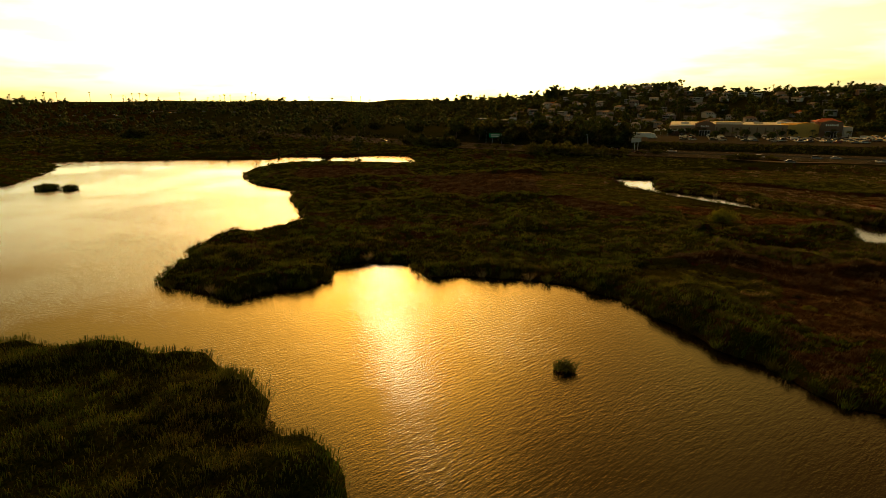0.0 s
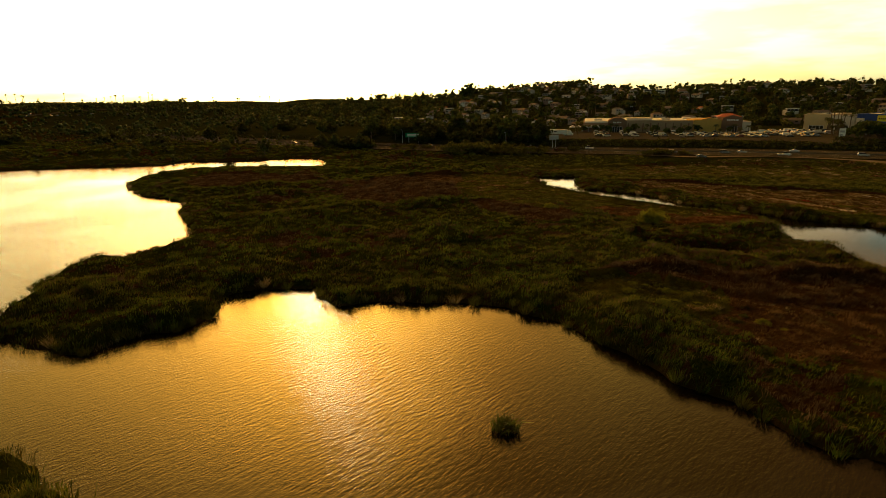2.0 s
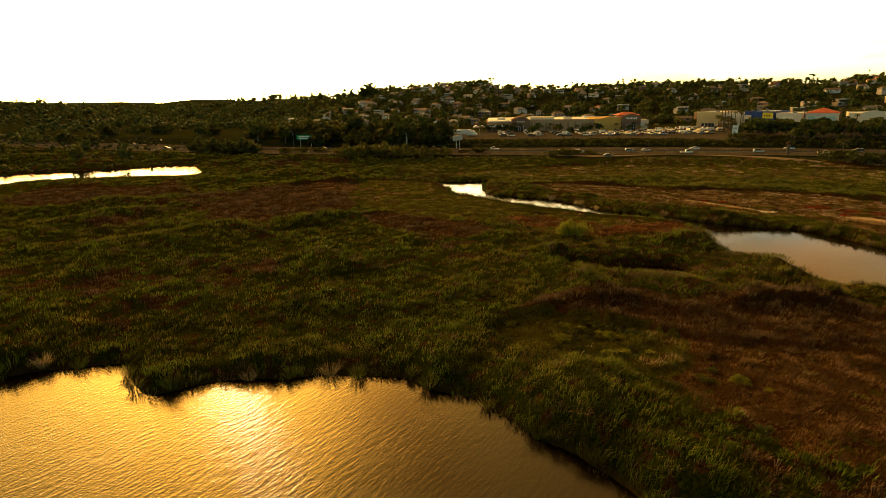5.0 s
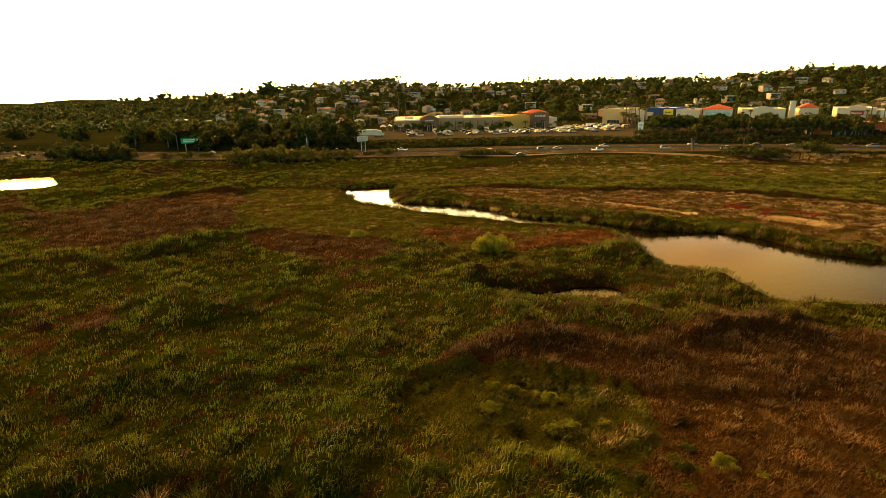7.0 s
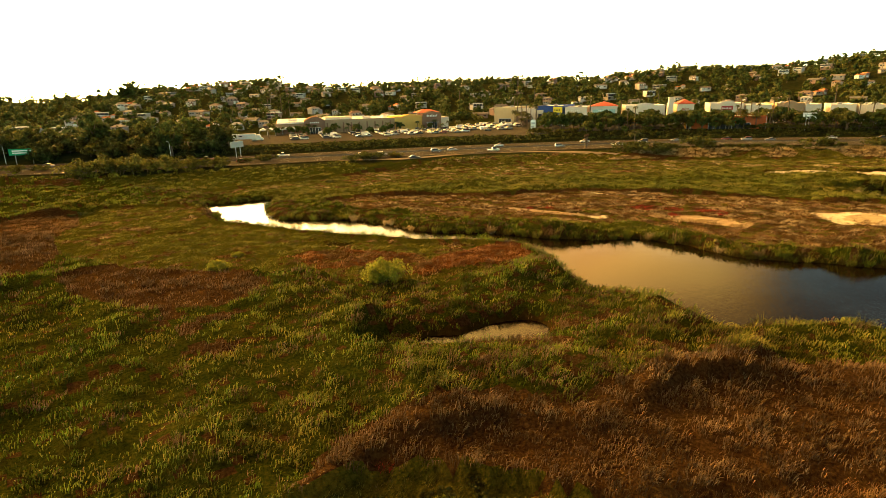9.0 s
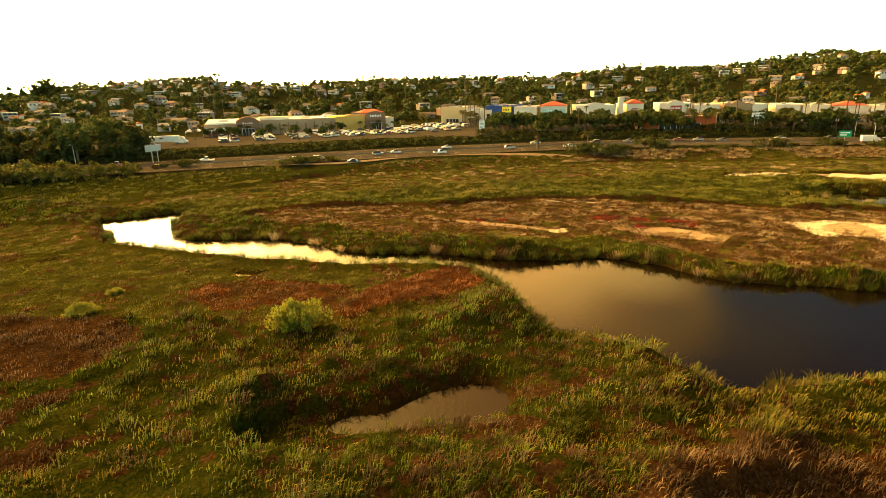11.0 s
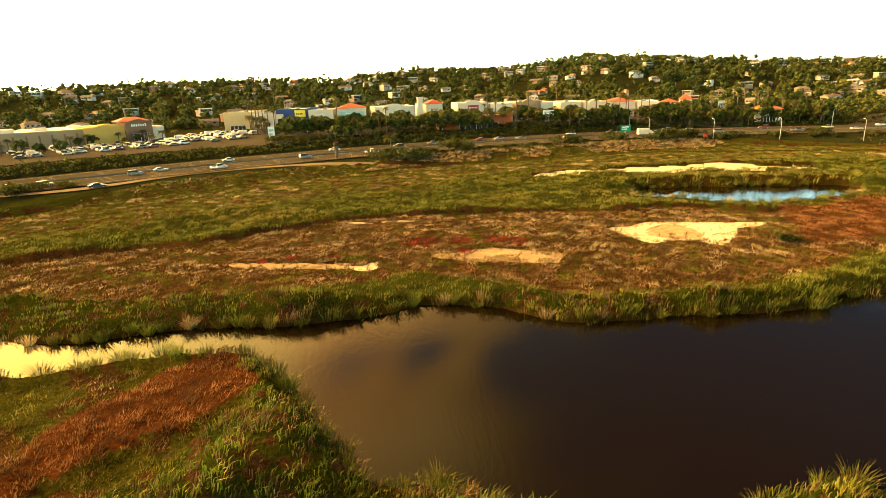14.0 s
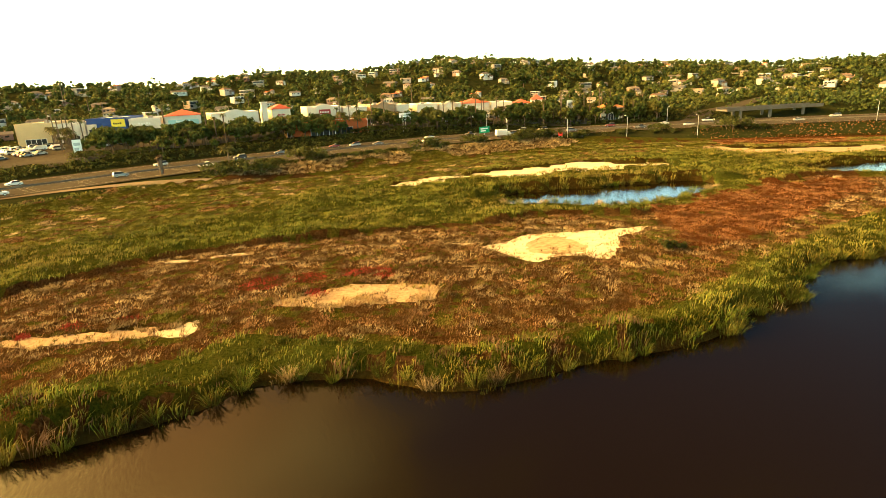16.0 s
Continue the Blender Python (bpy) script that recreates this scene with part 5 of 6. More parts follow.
def shop(label, p0, p1, top, wall, roof=None, eave=None, depth=34, bars=0, sign=None, sign_mat=SIGN_WHITE, panes=5, columns=0, arch=False, front=None):
    """One unit of the shopping strip."""
    z = float(ground_z(np.array([(p0[0] + p1[0]) / 2]), np.array([(p0[1] + p1[1]) / 2]))[0])
    b, n = building("store", label, p0, p1, z)
    tagged(b, group="stores of the shopping strip")
    high = (eave or top) - z
    block(b, "wall", wall, 0.1, n - 0.1, 0, depth, -1.0, high - 0.5)
    block(b, "parapet", wall, 0.05, n - 0.05, -0.15, 0.5, high - 0.5, high)
    block(b, "parapet", wall, 0.05, n - 0.05, depth - 0.5, depth, high - 0.5, high)
    block(b, "parapet", wall, 0.1, 0.6, 0.5, depth - 0.5, high - 0.5, high)
    block(b, "parapet", wall, n - 0.6, n - 0.1, 0.5, depth - 0.5, high - 0.5, high)
    block(b, "roof", WHITE_ROOF, 0.6, n - 0.6, 0.5, depth - 0.5, high - 0.62, high - 0.42)
    block(b, "roof_unit", GREY_ROOF, n * 0.4, n * 0.4 + 2.2, depth * 0.5, depth * 0.5 + 2.2, high - 0.42, high + 0.7)
    if roof:
        hip(b, "roof", roof, 0.3, n - 0.3, -0.3, min(depth, n * 1.1), high + 0.01, top - z, 0.7, 0.25, "red hipped tile roof")
    if arch:
        gable_front(b, "pediment", wall, n * 0.25, n * 0.75, -0.9, 2.0, 0.0, high, high + 1.4, True)
    if front:
        block(b, "front_panel", front, n * 0.08, n * 0.92, -0.35, -0.16, high * 0.45, high * 0.8)
    if sign:
        block(b, "sign", sign, n * 0.34, n * 0.68, -1.05, -0.92, high * 0.62, high * 0.86)
        sign_bars(b, n * 0.37, -1.12, high * 0.69, n * 0.28, 0.7, max(bars, 4), sign_mat)
    elif bars:
        sign_bars(b, n * 0.3, -0.45, high * 0.68, n * 0.4, 0.8, bars, sign_mat)
    if panes:
        glazing(b, n * 0.22, n * 0.78, -0.16, 0, 3.0, panes)
    for k in range(columns):
        block(b, "column", FRAME_WHITE, n * (k + 0.5) / columns - 0.3, n * (k + 0.5) / columns + 0.3, -3.2, -2.6, -0.5, 4.0)
    if columns:
        block(b, "arcade", wall, 0.2, n - 0.2, -3.5, -0.2, 4.0, 5.2)
    return b, n, high


big_store()
shop("pale store with a tall side wall, golden sunlight put into its colour", (300, 361), (308, 348), 20.0, PALE_OCHRE, depth=44, panes=4)
shop("low white store wing beside a blue store", (308.2, 347.6), (314.6, 336), 19.0, WHITE_WALL, depth=40)
blue, n, high = shop("blue electronics store with a yellow tag sign", (315, 335.4), (323.5, 320), 20.6, BLUE_WALL, depth=40, panes=6)
block(blue, "entrance", CREAM, 0.4, 4.4, -1.6, -0.2, -0.5, high * 0.74, "cream entrance frame")
block(blue, "entrance_glass", GLASS, 1.2, 3.6, -1.66, -1.61, 0, high * 0.5)
tag = block(blue, "sign", SIGN_YELLOW, n * 0.62, n * 0.96, -0.55, -0.2, high * 0.56, high * 0.92, "yellow tag-shaped sign")
sign_bars(blue, n * 0.67, -0.7, high * 0.68, n * 0.22, 0.7, 4, RUBBER)
shop("white flat-roofed store in the strip", (324, 319.3), (331, 306.8), 19.6, WHITE_WALL, bars=5)
shop("white store with a red hipped roof and teal front", (332, 305), (342, 291.6), 22.6, WHITE_WALL, RED_ROOF, 19.7, front=TEAL, bars=7)
shop("white store with an arcade of columns", (345, 288), (360, 269.5), 19.8, WHITE_WALL, columns=7, arch=True)
shop("cream store with a red hipped roof", (364, 264), (370.6, 256.4), 22.7, CREAM, RED_ROOF, 20.0, bars=6, sign_mat=SIGN_RED)
shop("large white store with a dark red sign", (376, 249.4), (386, 233.6), 20.0, WHITE_WALL, sign=SIGN_RED, bars=6, arch=True)
shop("small white store between larger ones", (386.6, 232.6), (394, 221), 18.8, WHITE_WALL, bars=4)
shop("tan store with a wide arched front", (395, 219), (403, 207), 19.4, TAN, arch=True)
shop("plain white end store", (403.4, 206.4), (407.6, 199.6), 18.7, WHITE_WALL)
shop("long white store with a stepped front", (410, 196), (415, 184.6), 18.2, WHITE_WALL, bars=5)
shop("cream store with an arched pediment", (415.4, 183.6), (421, 171.4), 17.8, CREAM, arch=True, bars=5)
shop("white store under a long red roof", (421.4, 170.4), (428, 155.4), 19.4, WHITE_WALL, RED_ROOF, 17.0, columns=5, bars=7)
shop("white store with a shaded arcade", (428.3, 154.4), (431.4, 142.4), 16.8, WHITE_WALL, columns=4)
shop("white store with a low red roof", (431.6, 141.4), (433.6, 131.6), 17.8, WHITE_WALL, RED_ROOF, 15.6, bars=4)
tower, n = building("clock_tower", "slim white tower above the strip stores", (361, 268), (363, 265.4), 11.0, "tower")
block(tower, "shaft", WHITE_WALL, 0, 3, 0, 3, -0.5, 12.6)
block(tower, "cap", CREAM, -0.25, 3.25, -0.25, 3.25, 12.6, 13.2)
shop("tall cream corner store with a red roof", (434, 131), (435, 124.5), 20.2, CREAM, RED_ROOF, 17.2, depth=10)
shop("orange-red restaurant behind dark trees", (336, 238), (356, 207), 14.0, ORANGE_WALL, depth=18, panes=7)
shop("bright orange corner of the restaurant", (334, 241.2), (335.8, 238.4), 15.2, BRIGHT_ORANGE, depth=12, panes=1)
shop("small building under an orange clay tile roof", (404, 92), (407, 80), 14.2, CREAM, RUST_ROOF, 12.0, depth=10)

# car parks
def car_park(name, corners, label):
    """A paved sheet that follows the ground, with a kerb-like edge."""
    line = soften(corners, 6, True)
    x0, y0 = line.min(0)
    x1, y1 = line.max(0)
    xs, ys = np.arange(x0, x1, 5.0), np.arange(y0, y1, 5.0)
    ax, ay = np.meshgrid(xs, ys)
    ok = inside(line, ax + 2.5, ay + 2.5)
    az = ground_z(ax.ravel(), ay.ravel()).reshape(ax.shape) + 0.25
    verts, faces, seen = [], [], {}
    for j in range(len(ys) - 1):
        for i in range(len(xs) - 1):
            if ok[j, i]:
                f = []
                for b, a in ((j, i), (j, i + 1), (j + 1, i + 1), (j + 1, i)):
                    if (b, a) not in seen:
                        seen[(b, a)] = len(verts)
                        verts.append((ax[b, a], ay[b, a], az[b, a]))
                    f.append(seen[(b, a)])
                faces.append(f)
    return tagged(from_arrays(name, verts, faces, LOT, 4), label, "car park", kind="structure")


car_park("pavement", [(100, 404), (122, 362), (160, 341), (205, 323), (240, 302), (268, 284), (300, 335), (292, 372), (276, 384), (165, 428), (140, 440)], "broad parking lot of pale worn asphalt")
car_park("pavement", [(272, 298), (300, 272), (330, 244), (352, 214), (372, 178), (388, 140), (398, 100), (424, 104), (424, 140), (414, 182), (396, 214), (366, 258), (336, 296), (316, 328), (302, 338)], "parking lot in front of the shopping strip")

# ---------------------------------------------------------------- vehicles
CAR_PAINT = picked("car paint", [(0.0, (0.60, 0.60, 0.58)), (0.26, (0.34, 0.35, 0.36)), (0.42, (0.03, 0.03, 0.035)), (0.64, (0.14, 0.15, 0.17)), (0.78, (0.20, 0.03, 0.03)), (0.84, (0.05, 0.09, 0.18)), (0.90, (0.55, 0.50, 0.40))], 0.3)


def car(name, profile, cabin, length, width, label, wheel=0.33, axles=None, mat=None, fine=True):
    """A vehicle: a body drawn from its side profile, glass, wheels with rims, and lamps."""
    root = tagged(new(name), label, "car")
    bm = bmesh.new()
    for y0, y1, pts, keep in ((-width / 2, width / 2, profile, True),):
        a, b = [bm.verts.new((x, y0, z)) for x, z in pts], [bm.verts.new((x, y1, z)) for x, z in pts]
        bm.faces.new(a), bm.faces.new(b[::-1])
        for k in range(len(pts)):
            bm.faces.new((a[k - 1], b[k - 1], b[k], a[k]))
    bmesh.ops.recalc_face_normals(bm, faces=bm.faces)
    bmesh.ops.bevel(bm, geom=bm.edges[:], offset=0.05, segments=1, affect="EDGES")
    part("body", bm, mat or CAR_PAINT, root)
    if cabin:
        bm = bmesh.new()
        (x0, x1, x2, x3, z0, z1), w0, w1 = cabin, width / 2 - 0.04, width / 2 - 0.22
        low = [bm.verts.new(p) for p in ((x0, -w0, z0), (x3, -w0, z0), (x3, w0, z0), (x0, w0, z0))]
        top = [bm.verts.new(p) for p in ((x1, -w1, z1), (x2, -w1, z1), (x2, w1, z1), (x1, w1, z1))]
        for k in range(4):
            bm.faces.new((low[k], low[(k + 1) % 4], top[(k + 1) % 4], top[k]))
        part("window", bm, GLASS, root, "dark glass")
        bm = bmesh.new()
        box(bm, x1 - 0.04, x2 + 0.04, -w1 - 0.04, w1 + 0.04, z1 - 0.03, z1 + 0.05)
        part("roof", bm, mat or CAR_PAINT, root)
    for x in axles or (-length * 0.3, length * 0.31):
        for y in (-width / 2 + 0.04, width / 2 - 0.04):
            bm = bmesh.new()
            tube(bm, [(x, y - 0.11, wheel), (x, y + 0.11, wheel)], [wheel, wheel], 10)
            w = part("wheel", bm, RUBBER, root)
            if not fine:
                continue
            bm = bmesh.new()
            tube(bm, [(x, y - 0.125, wheel), (x, y + 0.125, wheel)], [wheel * 0.6, wheel * 0.6], 8)
            part("rim", bm, HUB, w)
    for y in (-width / 2 + 0.3, width / 2 - 0.3) if fine else ():
        for x, m, nm in ((length / 2, LAMP_CLEAR, "headlight"), (-length / 2, LAMP_RED, "tail_light")):
            bm = bmesh.new()
            box(bm, x - 0.04, x + 0.03, y - 0.18, y + 0.18, 0.62, 0.78)
            part(nm, bm, m, root)
    return root


SEDAN_SIDE = [(-2.3, 0.3), (2.25, 0.28), (2.3, 0.65), (2.0, 0.86), (0.95, 0.98), (-1.5, 1.0), (-2.25, 0.9), (-2.3, 0.6)]
SUV_SIDE = [(-2.35, 0.36), (2.3, 0.34), (2.35, 0.8), (2.1, 1.02), (1.1, 1.12), (-2.3, 1.14), (-2.36, 0.8)]
SEDAN = car("car", SEDAN_SIDE, (-1.75, -0.95, 0.25, 1.0, 0.98, 1.42), 4.6, 1.8, "sedan driving on the freeway")
PARKED_SEDAN = car("car", SEDAN_SIDE, (-1.75, -0.95, 0.25, 1.0, 0.98, 1.42), 4.6, 1.8, "parked sedan in a marked bay", fine=False)
SUV = car("car", SUV_SIDE, (-2.25, -1.95, 0.35, 1.1, 1.12, 1.72), 4.7, 1.9, "boxy utility car driving on the freeway", 0.37)
PARKED_SUV = car("car", SUV_SIDE, (-2.25, -1.95, 0.35, 1.1, 1.12, 1.72), 4.7, 1.9, "parked boxy utility car in a bay", 0.37, fine=False)
PICKUP = car("pickup_truck", [(-2.8, 0.45), (2.75, 0.42), (2.8, 0.95), (2.5, 1.12), (1.4, 1.2), (-0.6, 1.2), (-0.65, 0.8), (-2.6, 0.8), (-2.62, 1.15), (-2.8, 1.15)], (-0.6, -0.35, 0.75, 1.4, 1.18, 1.82), 5.6, 1.95, "pickup truck with an open bed", 0.39)
VAN = car("van", [(-2.6, 0.4), (2.5, 0.38), (2.6, 0.9), (2.2, 1.15), (1.5, 1.95), (1.2, 2.1), (-2.55, 2.12), (-2.62, 0.8)], None, 5.2, 1.95, "white panel van near the stores", 0.36, None, SIGN_WHITE)
SEMI = car("articulated_lorry", [(3.6, 0.6), (9.6, 0.55), (9.7, 1.5), (8.6, 1.9), (8.2, 3.1), (7.7, 3.5), (6.3, 3.55), (6.2, 1.3), (3.6, 1.2)], (7.6, 7.7, 8.15, 8.6, 1.95, 3.0), 19.4, 2.5, "white semi lorry with a long box trailer", 0.5, (-7.4, -6.2, 4.3, 5.4, 8.8), SIGN_WHITE)
block(SEMI, "trailer", SIGN_WHITE, -10.2, 5.9, -1.28, 1.28, 1.15, 4.05, "long white box trailer")
block(SEMI, "logo", RUBBER, -3.0, -1.2, -1.32, -1.28, 2.6, 3.1)
BOX_TRUCK = car("box_truck", [(1.6, 0.5), (3.4, 0.5), (3.5, 1.3), (3.1, 1.6), (2.8, 2.3), (1.6, 2.35)], None, 7.0, 2.3, "white box truck on the freeway", 0.45, (-2.2, 2.6), SIGN_WHITE)
block(BOX_TRUCK, "box", SIGN_WHITE, -3.5, 1.5, -1.2, 1.2, 0.8, 3.3)


def drive(proto, px, py, off, away):
    """A vehicle on the freeway beside a point: off metres from the middle."""
    (x, y), a = road_point(road_at(px, py), off)
    ob = place(proto, x, y, math.degrees(a) + (0 if not away else 180), 1.0, 4.0)
    return tagged(ob, group="freeway traffic")


rnd = random.Random(3)
TRAFFIC = [(160, 300, -7.4), (172, 296, -11.2), (196, 284, -7.4), (203, 280, -3.8), (222, 270, 7.4), (243, 257, -7.4), (262, 244, 11.2), (270, 236, -11.2), (283, 226, 3.9), (292, 217, 7.4), (298, 211, -7.4), (307, 200, 11.0),
           (318, 188, 7.4), (322, 182, 4.0), (330, 172, -7.4), (338, 163, 11.2), (343, 157, -11.2), (350, 143, 7.4), (356, 131, -3.9), (361, 121, 11.2), (364, 115, 7.4), (368, 104, -7.4), (374, 84, 7.4), (376, 75, -11.2), (379, 62, 4.0),
           (381, 48, -7.4), (383, 34, 11.2), (386, 2, -7.4), (387, -20, 7.4), (388, -48, -11.2), (132, 312, 7.4), (116, 320, -7.4), (98, 328, 7.4), (70, 343, -11.2), (44, 358, 7.4), (10, 382, -7.4), (-20, 403, 7.4), (-36, 416, -7.4), (-70, 446, 11.2)]
for px, py, off in TRAFFIC:
    drive(rnd.choice((SEDAN, SEDAN, SEDAN, SUV, SUV, PICKUP)), px, py, off, off > 0)
drive(BOX_TRUCK, 352, 138, -11.0, False)
drive(PICKUP, 214, 274, -14.8, False)
place(SEDAN, 167, 268.5, -24, 1.0, None)
lorry = place(SEMI, 136, 386, -30, 1.0, None)
lorry.location.z += 0.25

# parked rows in the lots
def parked(p0, p1, rows, gap, fill, seed):
    """Rows of cars between two points; each row stands at right angles to the line."""
    rnd = random.Random(seed)
    d = Vector((p1[0] - p0[0], p1[1] - p0[1]))
    n, u = int(d.length / 2.9), d.normalized()
    side = Vector((-u.y, u.x))
    for r in range(rows):
        for k in range(n):
            if rnd.random() < fill:
                p = Vector(p0) + u * (k * 2.9) + side * (r * gap + rnd.uniform(-0.3, 0.3))
                ob = place(rnd.choice((PARKED_SEDAN, PARKED_SUV, PARKED_SUV, VAN) if rnd.random() < 0.2 else (PARKED_SEDAN, PARKED_SUV)), p.x, p.y, math.degrees(math.atan2(side.y, side.x)) + rnd.choice((0, 180)), 1.0, None)
                ob.location.z += 0.26
                tagged(ob, group="parked cars")


for k, (along, fill) in enumerate(((14, 0.6), (32, 0.7), (50, 0.75), (66, 0.85), (80, 0.95), (94, 1.0), (108, 1.0), (122, 1.0), (136, 0.9))):
    base = Vector((165, 425)) + Vector((110, -45)).normalized() * along
    back = Vector((-45, -110)).normalized()
    p0, p1 = base + back * 14, base + back * 60
    parked(tuple(p0), tuple(p1), 2, 5.4, fill * 0.8, 40 + k)
for k, (p0, p1) in enumerate((((284, 352), (272, 330)), ((292, 344), (280, 322)), ((303, 322), (312, 308)), ((297, 312), (307, 298)), ((330, 286), (344, 268)), ((352, 258), (362, 244)), ((378, 224), (388, 206)), ((400, 176), (408, 156)), ((412, 150), (414, 132)))):
    parked(p0, p1, 2, 5.4, 0.6, 60 + k)

# ---------------------------------------------------------------- lot trees and palms
rnd = random.Random(8)
for k in range(30):
    u = (k + rnd.random() * 0.5) / 30
    p = Vector((165, 425)).lerp(Vector((275, 380)), u) + Vector((-45, -110)).normalized() * rnd.choice((5, 6, 26, 34, 48))
    tagged(place(DATE if rnd.random() < 0.55 else ROUND, p.x, p.y, None, rnd.uniform(0.6, 0.95)), group="parking lot trees")
STRIP_LINE = soften([(276, 296), (302, 270), (332, 240), (354, 210), (374, 174), (390, 136), (400, 96), (408, 60)], 4, False)
for k, (px, py) in enumerate(STRIP_LINE):
    for j in range(3):
        x, y = px + rnd.uniform(-3, 3) + j * rnd.uniform(5, 12), py + rnd.uniform(-3, 3) + j * rnd.uniform(4, 9)
        which = rnd.random()
        tagged(place(FAN if which < 0.16 else DATE if which < 0.34 else ROUND, x, y, None, rnd.uniform(0.9, 1.35)), group="parking lot trees")
for k in range(16):
    x, y = 284 + (k % 8) * 3.6, 312 + (k % 8) * 4.6 + (k // 8) * 7
    tagged(place(DATE if k % 3 else FAN, x, y, None, rnd.uniform(0.95, 1.25)), group="store front palms")
for k in range(36):
    (x, y), _ = road_point(road_at(-10, 396) + k * 3.7, rnd.uniform(24, 60))
    tagged(place(SPREAD if rnd.random() < 0.75 else TALL, x, y, None, rnd.uniform(0.9, 1.35)), group="freeway trees")
for k in range(26):
    (x, y), _ = road_point(road_at(-150, 520) + k * 7.5, rnd.uniform(26, 90) * (1 if k % 3 else -1))
    tagged(place(SPREAD if rnd.random() < 0.5 else TALL, x, y, None, rnd.uniform(0.7, 1.0)), group="freeway trees")
for k in range(34):
    run = road_at(245, 255) + k * 6.2
    (x, y), _ = road_point(run, rnd.uniform(32, 42))
    tagged(place(MOUND if rnd.random() < 0.6 else ROUND, x, y, None, rnd.uniform(0.6, 1.05)), group="freeway hedge shrubs")
hedge = []
for r in np.arange(road_at(80, 336), road_at(384, 20), 1.6):
    for k in range(2):
        (x, y), _ = road_point(r, 27 + 5 * k + RNG.normal(0, 1.0))
        hedge.append((x, y, 1.0 + RNG.uniform(0.5, 1.2)))
hedge = np.array(hedge)
hz = ground_z(hedge[:, 0], hedge[:, 1], np.full(len(hedge), 60.0))
grow("hedge", [leaf_cloud(np.c_[hedge[:, :2], hz + hedge[:, 2] * 0.5], hedge[:, 2] * 0.8, 22, 0.6)], DARKLEAF, "long dark hedge between freeway and stores", "hedge")
for k in range(24):
    (x, y), _ = road_point(rnd.uniform(road_at(60, 348), road_at(384, 20)), rnd.uniform(200, 470))
    tagged(place(FAN, x, y, None, rnd.uniform(0.9, 1.5)), group="hillside palms")
for k in range(30):
    (x, y), _ = road_point(rnd.uniform(road_at(60, 348), road_at(384, 20)), rnd.uniform(230, 440))
    tagged(place(TALL, x, y, None, rnd.uniform(0.55, 0.9)), group="hillside trees")
for x, y, sc in ((137, 757, 1.2), (143, 761, 1.5), (150, 765, 1.3), (146, 756, 1.0), (640, 152, 1.5), (632, 160, 1.2)):
    tagged(place(TALL, x, y, None, sc), group="hilltop trees")
for k in range(60):
    x = -1000 + k * 15 + rnd.uniform(-8, 8)
    y = 900 + rnd.uniform(-120, 200)
    tagged(place(FAN, x, y, None, rnd.uniform(1.1, 1.7)), group="distant palms")
for x, y, sc in ((-238, 430, 1.1), (-230, 436, 0.9), (-120, 500, 1.0), (-190, 470, 0.8), (-170, 480, 0.9), (-100, 482, 0.8)):
    tagged(place(SPREAD, x, y, None, sc), group="meadow trees")

# ---------------------------------------------------------------- houses on the hill
HOUSE_WALL = picked("house stucco", [(0.0, (0.56, 0.50, 0.42)), (0.25, (0.74, 0.70, 0.62)), (0.45, (0.38, 0.31, 0.24)), (0.65, (0.40, 0.36, 0.32)), (0.82, (0.28, 0.18, 0.14))], 0.85)
HOUSE_ROOF = picked("house roof", [(0.0, (0.17, 0.14, 0.12)), (0.35, (0.24, 0.20, 0.17)), (0.6, (0.21, 0.14, 0.10)), (0.8, (0.13, 0.12, 0.12)), (0.92, (0.45, 0.42, 0.38))], 0.9)


